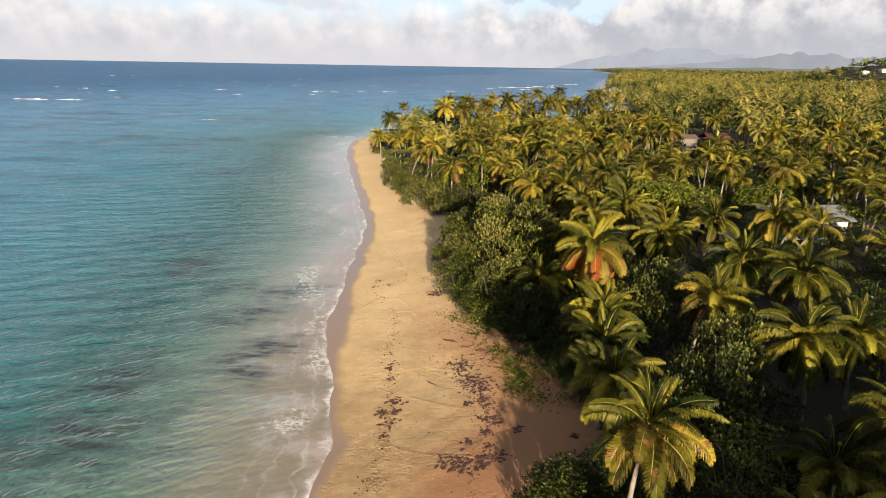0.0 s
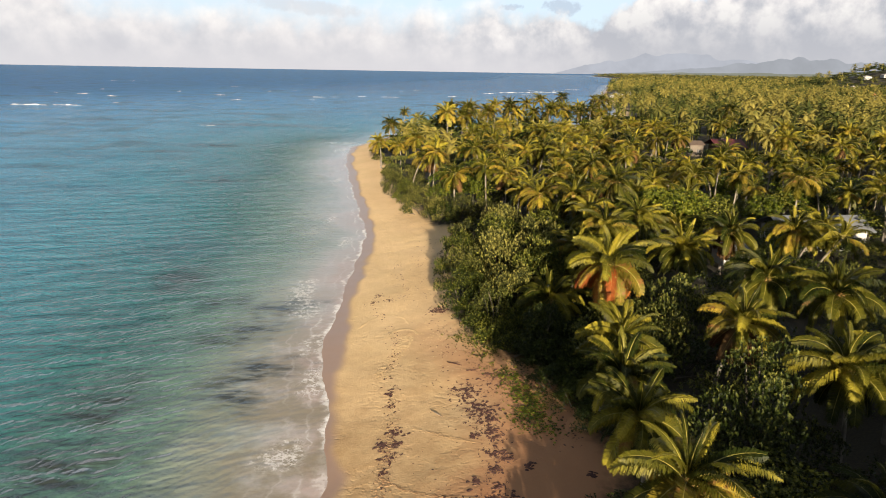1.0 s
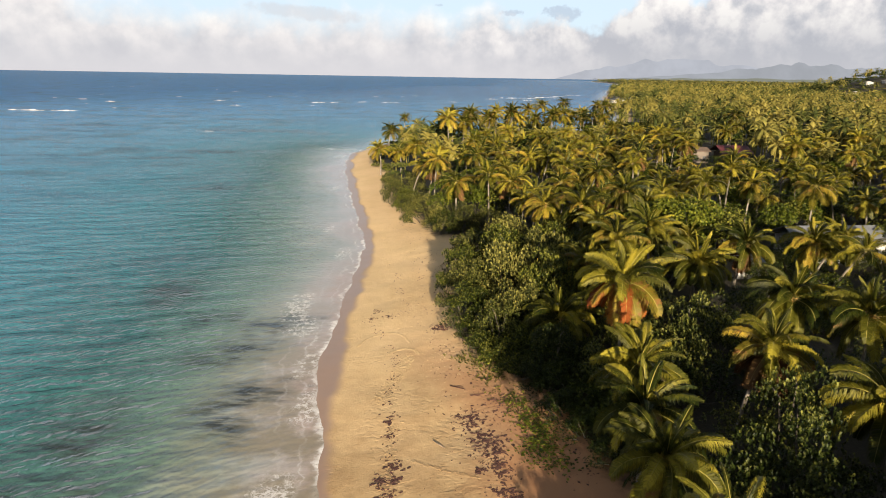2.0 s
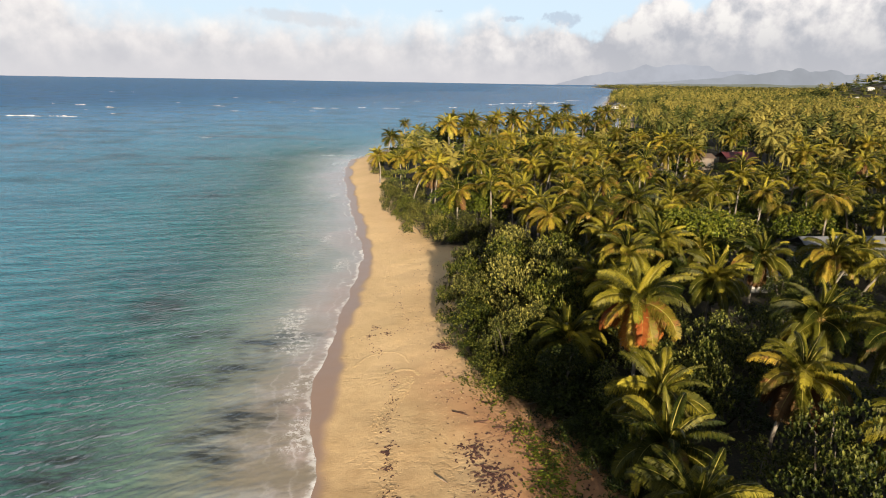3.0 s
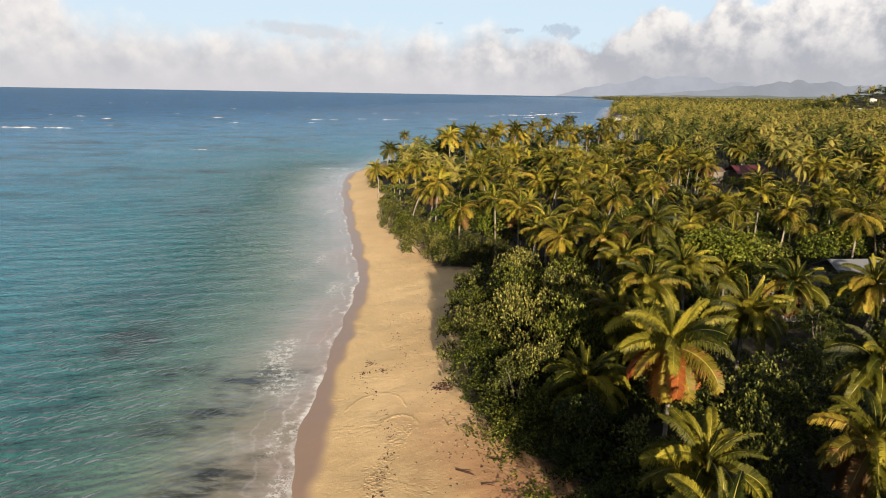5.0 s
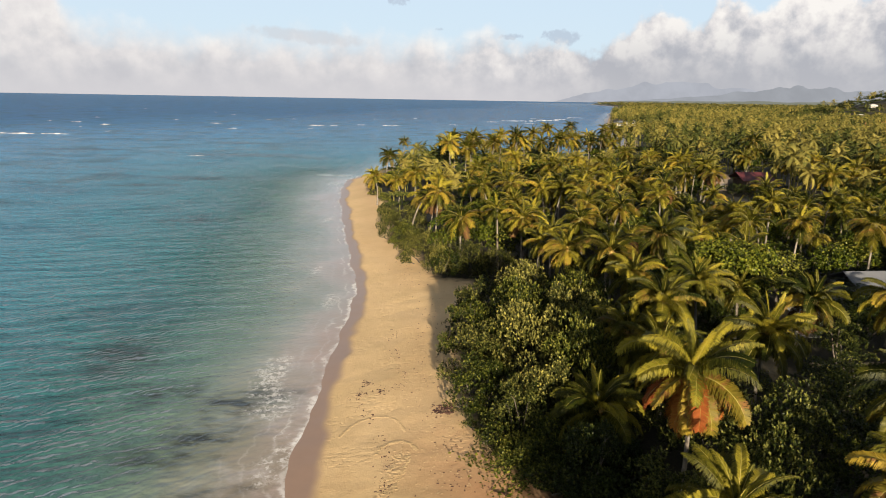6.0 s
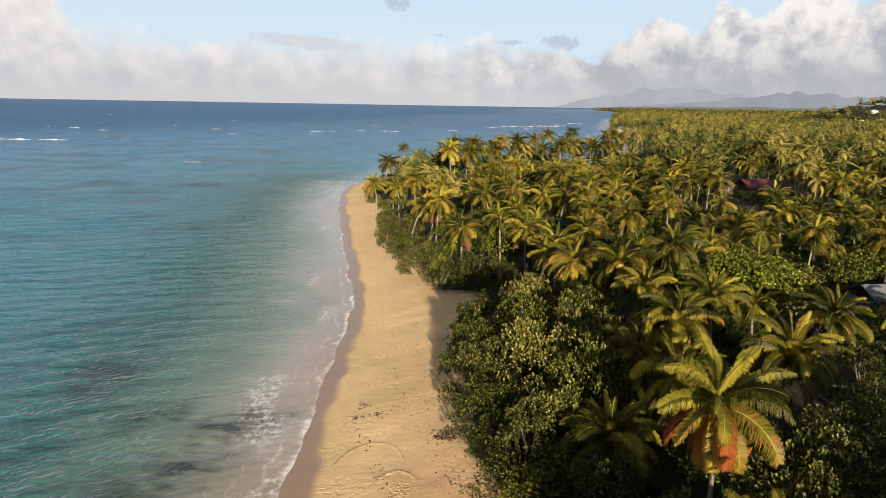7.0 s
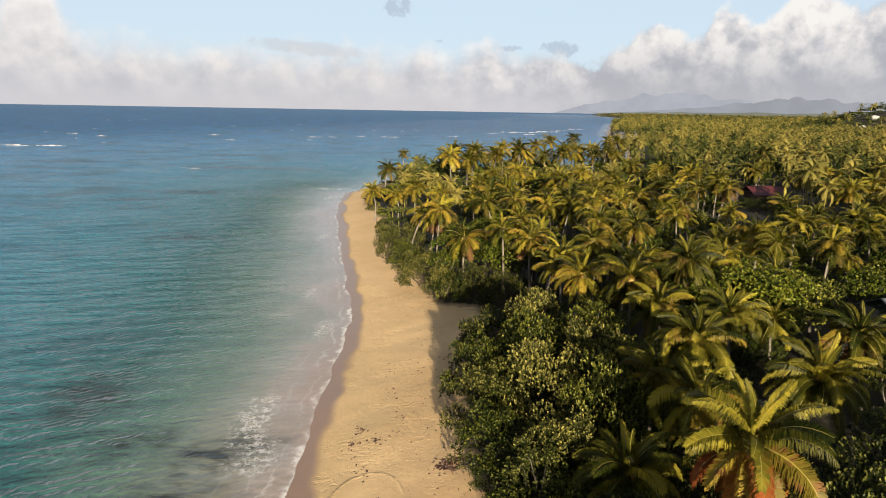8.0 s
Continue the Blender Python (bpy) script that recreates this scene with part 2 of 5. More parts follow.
def sea_material():
    mt, tree = material("sea_water")
    node, m, step, mix, noise_tex, ramp = mat_nodes(tree)
    pos = node("ShaderNodeTexCoord").outputs["Object"]
    shore = node("ShaderNodeAttribute", attribute_name="shore").outputs["Fac"]
    weed = node("ShaderNodeAttribute", attribute_name="weed").outputs["Fac"]
    surf = node("ShaderNodeAttribute", attribute_name="surf").outputs["Fac"]
    off = m("MULTIPLY", shore, -1.0)
    broad = noise_tex(pos, 0.035, 3.0)
    mid = noise_tex(pos, 0.22, 5.0, 0.62)
    # colour of the bottom through the water, by the distance from the shore; the palest stops also hold reflected sky
    seaward = m("MULTIPLY", m("SUBTRACT", node("ShaderNodeSeparateXYZ", {0: pos}).outputs[1], 240.0), 0.8)
    w = m("ADD", m("MAXIMUM", off, seaward), m("MULTIPLY", m("SUBTRACT", broad, 0.5), 16.0))
    w = m("ADD", w, m("MULTIPLY", m("SUBTRACT", mid, 0.5), 7.0))
    f = m("DIVIDE", m("LOGARITHM", m("MAXIMUM", m("ADD", w, 1.0), 1.0), 2.718), 6.9)
    col = ramp(f, ((0.0, (0.395, 0.318, 0.285)), (0.2, (0.380, 0.345, 0.322)), (0.30, (0.240, 0.270, 0.235)), (0.38, (0.098, 0.165, 0.130)), (0.46, (0.031, 0.106, 0.100)),
                   (0.56, (0.042, 0.170, 0.222)), (0.68, (0.056, 0.214, 0.345)), (0.80, (0.050, 0.198, 0.390)), (0.92, (0.020, 0.108, 0.270))))
    silt = m("MULTIPLY", step(noise_tex(pos, 0.16, 5.0, 0.65), 0.34, 0.58), step(off, 15.0, 4.0, 0.0, 0.75))
    # less silt farther off, in place of the stronger sky reflection there
    silt = m("MULTIPLY", silt, step(m("ADD", seaward, 192.0), 80.0, 40.0, 0.25, 1.0))
    col = mix(silt, col, (0.192, 0.162, 0.098))
    murk = m("MULTIPLY", m("MULTIPLY", step(broad, 0.52, 0.68), 0.55), step(off, 6.0, 30.0))
    col = mix(murk, col, (0.018, 0.062, 0.072))
    col = mix(m("MULTIPLY", weed, step(noise_tex(node("ShaderNodeMapping", {0: pos, 2: (0, 0, radians(32.0)), 3: (0.24, 0.85, 0.1)}).outputs[0], 1.0, 6.0, 0.68), 0.40, 0.60, 0.22, 0.95)), col, (0.026, 0.030, 0.028))
    # wind lanes and groups of waves, drawn out along the crests: their lit and dark faces painted into the colour
    lanes = noise_tex(node("ShaderNodeMapping", {0: pos, 2: (0, 0, radians(-6.0)), 3: (0.022, 0.10, 0.1)}).outputs[0], 1.0, 7.0, 0.68)
    lanes = m("MULTIPLY", step(lanes, 0.46, 0.62), step(off, 25.0, 90.0, 0.0, 0.55))
    col = mix(lanes, col, (0.016, 0.072, 0.130))
    chop = noise_tex(node("ShaderNodeMapping", {0: pos, 2: (0, 0, radians(-20.0)), 3: (0.11, 0.36, 0.1)}).outputs[0], 1.0, 6.0, 0.7)
    col = mix(m("MULTIPLY", step(chop, 0.52, 0.64), step(off, 12.0, 60.0, 0.0, 0.5)), col, (0.020, 0.085, 0.125))
    col = mix(m("MULTIPLY", step(chop, 0.44, 0.34), step(off, 12.0, 60.0, 0.0, 0.35)), col, (0.110, 0.265, 0.350))
    # lace of foam along the edge, and where waves have broken
    warp = noise_tex(pos, 0.35, 4.0, 0.6)
    edge = m("ADD", off, m("MULTIPLY", m("SUBTRACT", warp, 0.5), 3.2))
    lines = None
    for at, wide, amount in ((0.05, 0.34, 1.0), (1.5, 0.16, 0.30), (3.4, 0.16, 0.14), (5.2, 0.2, 0.07)):
        q = m("DIVIDE", m("SUBTRACT", edge, at), wide)
        one = m("MULTIPLY", amount, m("EXPONENT", m("MULTIPLY", m("MULTIPLY", q, q), -1.0)))
        lines = one if lines is None else m("MAXIMUM", lines, one)
    torn = node("ShaderNodeTexNoise", {"Vector": pos, "Scale": 0.9, "Detail": 4.0})
    bent = node("ShaderNodeVectorMath", {0: pos, 1: node("ShaderNodeVectorMath", {0: torn.outputs[1], "Scale": 1.6}, operation="SCALE").outputs[0]}, operation="ADD").outputs[0]
    vor = node("ShaderNodeTexVoronoi", {"Vector": bent, "Scale": 1.7}, feature="DISTANCE_TO_EDGE").outputs[0]
    vor2 = node("ShaderNodeTexVoronoi", {"Vector": bent, "Scale": 2.6}, feature="DISTANCE_TO_EDGE").outputs[0]
    lace = m("MAXIMUM", step(vor, 0.13, 0.02), m("MULTIPLY", step(vor2, 0.14, 0.02), 0.7))
    breaks = step(noise_tex(pos, 0.15, 4.0), 0.36, 0.58, 0.15, 1.0)
    lines = m("MULTIPLY", m("MULTIPLY", lines, breaks), step(noise_tex(pos, 2.2, 3.0), 0.22, 0.5))
    churned = m("MULTIPLY", m("MULTIPLY", surf, step(noise_tex(pos, 0.8, 4.0, 0.6), 0.36, 0.56)), m("ADD", lace, step(noise_tex(pos, 1.6, 5.0, 0.65), 0.52, 0.62)), clamp=True)
    foam = m("MAXIMUM", lines, m("MULTIPLY", churned, 0.64), clamp=True)
    # white horses far out
    caps = node("ShaderNodeMapping", {0: pos, 3: (0.035, 0.13, 0.1)}).outputs[0]
    far = m("MULTIPLY", step(noise_tex(caps, 1.0, 6.0, 0.62), 0.72, 0.76), step(off, 150.0, 330.0))
    foam = m("MAXIMUM", foam, m("MULTIPLY", far, 0.5))
    col = mix(foam, col, (0.74, 0.71, 0.68))
    # ripples in trains that run towards the beach
    trains = None
    for turn, wave, amount, bend in ((-118.0, 1.1, 0.15, 8.0), (-98.0, 1.8, 0.16, 7.5), (-135.0, 0.7, 0.10, 9.0)):
        turned = node("ShaderNodeMapping", {0: pos, 2: (0, 0, radians(turn))}).outputs[0]
        bands = node("ShaderNodeTexWave", {"Vector": turned, "Scale": 0.314 / wave, "Distortion": bend, "Detail": 2.0, "Detail Scale": 0.9, "Detail Roughness": 0.55}).outputs[1]
        one = m("MULTIPLY", bands, amount)
        trains = one if trains is None else m("ADD", trains, one)
    gusts = step(noise_tex(pos, 0.05, 3.0), 0.3, 0.7, 0.55, 1.1)
    h = m("ADD", m("MULTIPLY", trains, gusts), m("ADD", m("MULTIPLY", noise_tex(pos, 0.12, 3.0), 0.25), m("MULTIPLY", noise_tex(pos, 1.3, 4.0), 0.42)))
    calm = step(off, 1.0, 22.0, 0.10, 1.0)
    b = node("ShaderNodeBump", {"Height": h, "Strength": calm, "Distance": 0.75})
    soft = node("ShaderNodeBump", {"Height": h, "Strength": m("MULTIPLY", calm, 0.55), "Distance": 0.75})
    body = node("ShaderNodeBsdfDiffuse", {"Color": col, "Normal": soft.outputs[0]})
    shine = node("ShaderNodeBsdfGlossy", {"Roughness": m("ADD", 0.12, m("MULTIPLY", foam, 0.6)), "Normal": b.outputs[0]})
    gloss = node("ShaderNodeFresnel", {"IOR": 1.33, "Normal": b.outputs[0]}).outputs[0]
    gloss = m("MINIMUM", gloss, m("MULTIPLY", step(off, 8.0, 60.0, 0.68, 0.50), step(off, 120.0, 500.0, 1.0, 0.5)))
    mixed = node("ShaderNodeMixShader", {0: gloss, 1: body.outputs[0], 2: shine.outputs[0]})
    node("ShaderNodeOutputMaterial", {0: mixed.outputs[0]})
    return mt


SAND, SEA = sand_material(), sea_material()
PALM = foliage("palm_leaflets", (0.016, 0.022, 0.003), (0.085, 0.078, 0.008), (0.31, 0.252, 0.026), leaf=0.3, stand=1.1)
PALM_OLD = foliage("ageing_palm_leaflets", (0.038, 0.033, 0.005), (0.138, 0.106, 0.012), (0.335, 0.232, 0.028), leaf=0.3, dry=(0.17, 0.085, 0.025), stand=0.8)
PALM_DEAD = foliage("dead_palm_leaflets", (0.0539, 0.02503, 0.00924), (0.08855, 0.04235, 0.0154), (0.1078, 0.06545, 0.02695), rough=0.8, leaf=0.1)
PALM_RUST = foliage("rust_red_palm_leaflets", (0.10, 0.028, 0.007), (0.20, 0.054, 0.011), (0.27, 0.125, 0.020), rough=0.8, leaf=0.12)
RIB = plain("palm_rib", (0.182, 0.154, 0.028), (0.238, 0.189, 0.042), 2.0, 0.5)
BARK = plain("palm_bark", (0.10, 0.083, 0.064), (0.185, 0.158, 0.126), 1.5, 0.9, strength=0.6, fine=14.0)
WOOD = plain("grey_branch_bark", (0.050, 0.040, 0.030), (0.105, 0.088, 0.070), 3.0, 0.9)
GRAPE = foliage("sea_grape_leaves", (0.004, 0.007, 0.001), (0.022, 0.030, 0.004), (0.180, 0.172, 0.026), rough=0.4, leaf=0.12, shoots=True)
OLIVE = foliage("olive_shrub_leaves", (0.005, 0.008, 0.002), (0.034, 0.038, 0.008), (0.225, 0.198, 0.045), rough=0.5, leaf=0.12, shoots=True)
BRIGHT = foliage("bright_tree_leaves", (0.008, 0.014, 0.002), (0.038, 0.052, 0.005), (0.150, 0.152, 0.016), rough=0.4, leaf=0.16, shoots=True)
# deep green of some trees; on fringe and undergrowth it holds their shade
DEEP = foliage("deep_green_and_shaded_leaves", (0.004, 0.007, 0.001), (0.014, 0.021, 0.003), (0.055, 0.064, 0.009), rough=0.4, leaf=0.1, shoots=True)
# darker copy of GRAPE: shade between the palms and lit tips in the colour
SHADED_SHRUB = foliage("shaded_shrub_leaves", (0.004, 0.007, 0.001), (0.018, 0.025, 0.004), (0.120, 0.118, 0.024), rough=0.45, leaf=0.1, shoots=True)
FAR_WOOD = foliage("far_wood_leaves", (0.008, 0.014, 0.003), (0.044, 0.050, 0.010), (0.165, 0.136, 0.030), rough=0.7, leaf=0.0, wide=0.03)
WRACK = plain("dried_seaweed", (0.042, 0.018, 0.014), (0.075, 0.034, 0.024), 3.0, 0.9, strength=0.8, fine=18.0)
DRIFT = plain("driftwood", (0.14, 0.10, 0.07), (0.25, 0.19, 0.13), 3.0, 0.9)
FOAM = plain("sea_foam", (0.544, 0.544, 0.536), (0.64, 0.632, 0.616), 0.6, 0.75, fine=3.0)
WHITE = plain("white_render", (0.29, 0.276, 0.254), (0.34, 0.326, 0.304), 0.7, 0.85)
GREY_ROOF = plain("grey_metal_sheet", (0.095, 0.099, 0.107), (0.128, 0.130, 0.136), 0.5, 0.5, 0.4)
RED_ROOF = plain("dark_red_metal_sheet", (0.060, 0.011, 0.012), (0.085, 0.017, 0.016), 0.5, 0.55, 0.4)
DARK = plain("dark_opening", (0.02, 0.02, 0.022), (0.035, 0.033, 0.03), 1.0, 0.4)
TERRACOTTA = plain("terracotta_tile", (0.34, 0.13, 0.06), (0.44, 0.19, 0.10), 0.8, 0.8)
BEIGE = plain("dull_beige_render", (0.100, 0.080, 0.062), (0.130, 0.106, 0.082), 0.7, 0.85)
# on walls this brown stands in for dark veranda shade; also one roof's colour
DARK_BROWN = plain("dark_brown_walls_and_roof", (0.075, 0.050, 0.036), (0.115, 0.080, 0.058), 0.8, 0.85)
FENCE = plain("weathered_fence_board", (0.030, 0.025, 0.020), (0.055, 0.045, 0.036), 2.0, 0.9)


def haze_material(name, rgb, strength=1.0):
    """A plain far backdrop that glows by itself, the haze of kilometres of air put into its colour."""
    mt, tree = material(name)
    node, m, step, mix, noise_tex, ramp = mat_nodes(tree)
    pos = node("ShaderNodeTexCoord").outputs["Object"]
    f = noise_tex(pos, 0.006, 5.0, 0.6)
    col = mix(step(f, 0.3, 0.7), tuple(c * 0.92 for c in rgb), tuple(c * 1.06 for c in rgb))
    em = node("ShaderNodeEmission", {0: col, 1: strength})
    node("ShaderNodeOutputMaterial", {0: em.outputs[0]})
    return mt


# ---------------------------------------------------------------- mesh helpers
def mesh_of(name, verts, faces, mats, index=None, smooth=False):
    me = bpy.data.meshes.new(name)
    me.from_pydata(verts if isinstance(verts, list) else verts.tolist(), [], faces if isinstance(faces, list) else faces.tolist())
    for mt in mats if isinstance(mats, (list, tuple)) else [mats]:
        me.materials.append(mt)
    if index is not None:
        me.polygons.foreach_set("material_index", np.asarray(index, np.int32))
    if smooth:
        me.polygons.foreach_set("use_smooth", np.ones(len(me.polygons), bool))
    me.update()
    return me


def part(name, me, parent, m=None, label=""):
    ob = new(name, me)
    ob.parent = parent
    if m is not None:
        ob.matrix_basis = m
    if label:
        ob["label"] = label
    return ob


def thing(name, label, category, group="", m=None, kind=""):
    ob = new(name)
    ob.empty_display_size = 0.3
    if m is not None:
        ob.matrix_basis = m
    return tagged(ob, label, category, group, kind)


def tube(points, radii, sides=7, cap=True):
    """Rings round a line: verts and faces."""
    verts, faces = [], []
    pts = [Vector(p) for p in points]
    for i, p in enumerate(pts):
        t = (pts[min(i + 1, len(pts) - 1)] - pts[max(i - 1, 0)]).normalized()
        u = t.orthogonal().normalized() if abs(t.z) < 0.9 else (Vector((1, 0, 0)) - t * t.x).normalized()
        v = t.cross(u)
        for k in range(sides):
            w = 2 * math.pi * k / sides
            verts.append(tuple(p + (u * math.cos(w) + v * math.sin(w)) * radii[i]))
    for i in range(len(pts) - 1):
        for k in range(sides):
            n = (k + 1) % sides
            faces.append((i * sides + k, i * sides + n, (i + 1) * sides + n, (i + 1) * sides + k))
    if cap:
        faces.append(tuple(range(sides))[::-1])
        faces.append(tuple((len(pts) - 1) * sides + k for k in range(sides)))
    return verts, faces


def box_mesh(name, sx, sy, sz, mat, bevel=0.02):
    bm = bmesh.new()
    bmesh.ops.create_cube(bm, size=1)
    bmesh.ops.scale(bm, vec=(sx, sy, sz), verts=bm.verts)
    bmesh.ops.translate(bm, vec=(0, 0, sz / 2), verts=bm.verts)
    bmesh.ops.bevel(bm, geom=bm.edges[:], offset=bevel, segments=1, affect="EDGES")
    me = bpy.data.meshes.new(name)
    bm.to_mesh(me)
    bm.free()
    me.materials.append(mat)
    return me


# ---------------------------------------------------------------- plan of the shore
SHORE = np.array([(-5, -400), (-6, -60), (-8.0, 0), (-9.2, 38), (-9.2, 46), (-10.5, 53), (-13.0, 62), (-14.5, 71), (-15.5, 86), (-16.2, 106), (-18.6, 124), (-23, 142),
                  (-28, 165), (-35.5, 200), (-40, 226), (-41.5, 248), (-38, 264), (-34, 284), (-31, 305), (-25, 322), (-8, 330), (20, 334), (44, 342),
                  (80, 400), (104, 510), (121, 620), (132, 700), (150, 820), (203, 1080), (266, 1390), (380, 1490), (430, 1900), (520, 2700), (535, 3250), (640, 3400),
                  (1500, 3900), (4900, 4600)], float)
EDGE = np.array([(14, -400), (11, -60), (9, 20), (4.5, 38), (9.5, 46), (6.0, 58), (2.2, 64.5), (-1.6, 71), (-3.3, 81), (-4.4, 93), (-4.2, 100), (-1.0, 112),
                 (-2.4, 117), (-7.6, 119), (-12.2, 137.5), (-17.8, 147), (-20, 165), (-23.4, 189), (-29, 212), (-31.8, 226), (-31, 250), (-28, 290),
                 (-20, 310), (0, 322), (40, 332), (85, 395), (112, 510), (126, 620), (135.5, 700), (153, 822), (205.5, 1082), (267.5, 1391), (381.5, 1491), (431.5, 1900), (521, 2700), (537, 3245), (1500, 3896), (4900, 4596)], float)


def side_of(line, x, y):
    """Signed distance to a line: positive on its right, the land's side."""
    x, y = np.asarray(x, float), np.asarray(y, float)
    best, sign = np.full(x.shape, 1e9), np.ones(x.shape)
    for (ax, ay), (bx, by) in zip(line[:-1], line[1:]):
        dx, dy = bx - ax, by - ay
        k = np.clip(((x - ax) * dx + (y - ay) * dy) / (dx * dx + dy * dy), 0, 1)
        d = np.hypot(x - ax - k * dx, y - ay - k * dy)
        cross = (x - ax) * dy - (y - ay) * dx
        nearer = d < best - 1e-9
        best = np.where(nearer, d, best)
        sign = np.where(nearer, np.where(cross >= 0, 1.0, -1.0), sign)
    return best * sign


def wave_sum(x, y, seed, scale, count=7):
    """Smooth pseudo-random heights in -1..1."""
    rng = np.random.RandomState(seed)
    out = 0
    for _ in range(count):
        w, ph = rng.uniform(0, 2 * math.pi, 2)
        k = 2 * math.pi / (scale * rng.uniform(0.6, 1.8))
        out = out + np.sin(k * (np.cos(w) * x + np.sin(w) * y) + ph)
    return out / count ** 0.5 / 1.4


def shore_dist(x, y):
    return side_of(SHORE, x, y) + 0.38 * wave_sum(x, y, 3, 11.0) + 0.13 * wave_sum(x, y, 4, 3.5)


HILLS = ((580.0, 975.0, 92.0, 110.0, 35.0),)


def ground_z(x, y):
    s = shore_dist(x, y)
    z = np.where(s < 0, np.maximum(s * 0.07, -7), np.minimum(0.105 * s, 0.75 + 0.05 * np.minimum(s, 22)))
    land = np.clip(s / 60, 0, 1)
    for hx, hy, wx, wy, h in HILLS:
        z = z + land * h * np.exp(-((x - hx) / wx) ** 2 - ((y - hy) / wy) ** 2)
    near = np.clip((s - 1) / 6, 0, 1)
    return z + near * (0.035 * wave_sum(x, y, 8, 6.0) + 0.012 * wave_sum(x, y, 9, 1.9))


def gz(x, y):
    return float(ground_z(np.array([x], float), np.array([y], float))[0])


def spaced(*runs):
    """Grid lines: (from, to, step) runs end to end."""
    return np.unique(np.round(np.concatenate([np.arange(a, b + 1e-6, s) for a, b, s in runs]), 4))


def sheet(name, xs, ys, height, mat, attrs, smooth=True):
    gx, gy = np.meshgrid(xs, ys)
    x, y = gx.ravel(), gy.ravel()
    z = height(x, y)
    w = len(xs)
    i = (np.arange(len(ys) - 1)[:, None] * w + np.arange(w - 1)[None]).ravel()
    faces = np.stack([i, i + 1, i + 1 + w, i + w], 1)
    me = mesh_of(name, np.stack([x, y, z], 1), faces, mat, smooth=smooth)
    for key, values in attrs(x, y).items():
        at = me.attributes.new(key, "FLOAT", "POINT")
        at.data.foreach_set("value", values.astype(np.float32))
    return new(name, me)


FAR = 4990.0
gxs = spaced((-FAR, -400, 510), (-380, -60, 20), (-56, -20, 2), (-19.5, 16, 0.5), (18, 60, 2), (70, 300, 10), (330, 1000, 35), (1100, FAR, 150))
gys = spaced((-400, 10, 20), (14, 30, 2), (31, 130, 0.6), (132, 270, 1.5), (275, 400, 5), (420, 1000, 20), (1060, 2000, 60), (2150, FAR, 150))
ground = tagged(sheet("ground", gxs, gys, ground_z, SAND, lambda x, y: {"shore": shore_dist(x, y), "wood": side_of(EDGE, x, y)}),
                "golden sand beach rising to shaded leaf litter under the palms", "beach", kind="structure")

# seagrass and churned water: x, y, half lengths, turn
WEED = ((-21, 80, 4.5, 3.2, 0.4), (-19, 63, 3.6, 2.4, 0.2), (-38, 90, 4.0, 6.5, 0.2), (-28.5, 45, 6, 5.5, 0.5), (-30, 55, 4, 5, 0.0), (-24, 72, 6, 3, 0.9), (-20.5, 58, 3, 4, 0.3), (-29, 81, 3, 2.4, 0), (-91, 242, 14, 6, 0.1), (-106, 331, 24, 7, 0.1), (-101, 223, 10, 4, 0.1), (-192, 343, 20, 6, 0.0), (-119, 402, 30, 7, 0.1), (-62, 168, 7, 4, 0.2))
SURF = ((-18.6, 79, 1.8, 3.0), (-20.7, 86, 1.6, 5.5), (-13.8, 61, 1.3, 3), (-15.6, 70, 1.2, 3), (-13.0, 48.5, 1.5, 2.2), (-25.6, 128, 0.9, 3),
        (-20.0, 112, 1.0, 4), (-33, 174, 1.0, 5), (-44, 236, 2, 6), (-47, 258, 8, 2.5))


def sea_attrs(x, y):
    weed, surf = np.zeros(x.shape), np.zeros(x.shape)
    rough = 0.35 * wave_sum(x, y, 21, 4.0) + 0.3 * wave_sum(x, y, 22, 1.8)
    for cx, cy, a1, b1, w in WEED:
        u, v = (x - cx) * math.cos(w) + (y - cy) * math.sin(w), (y - cy) * math.cos(w) - (x - cx) * math.sin(w)
        weed = np.maximum(weed, np.clip(1.35 - np.hypot(u / a1, v / b1) + rough, 0, 1))
    for cx, cy, a1, b1 in SURF:
        surf = np.maximum(surf, np.clip(1.3 - np.hypot((x - cx) / a1, (y - cy) / b1) + rough, 0, 1))
    return {"shore": shore_dist(x, y), "weed": weed, "surf": surf}


def sea_z(x, y):
    s = -shore_dist(x, y)
    size = np.clip((s - 1.0) / 25, 0, 1)
    v = -x * math.sin(0.44) + y * math.cos(0.44)
    swell = np.sin(2 * math.pi * (v + 2.2 * wave_sum(x, y, 31, 30)) / 6.5) * 0.045 + np.sin(2 * math.pi * (v + 1.1 * wave_sum(x, y, 32, 14)) / 3.1) * 0.022
    near = np.clip((260 - y) / 80, 0, 1)
    return size * near * (swell + 0.05 * wave_sum(x, y, 33, 4.0)) - 0.5 * np.clip((-s - 8) / 10, 0, 1)


sxs = spaced((-FAR, -400, 255), (-380, -140, 12), (-134, -80, 3), (-78, -6, 0.75), (0, 60, 10), (80, 1000, 60), (1200, FAR, 300))
sys_ = spaced((-400, 20, 30), (26, 36, 2), (37, 150, 0.75), (151, 280, 1.5), (285, 420, 6), (440, 1000, 25), (1100, FAR, 150))
sea = tagged(sheet("water", sxs, sys_, sea_z, SEA, sea_attrs), "turquoise sea with wind ripples, sandy shallows and foam", "sea", kind="structure")


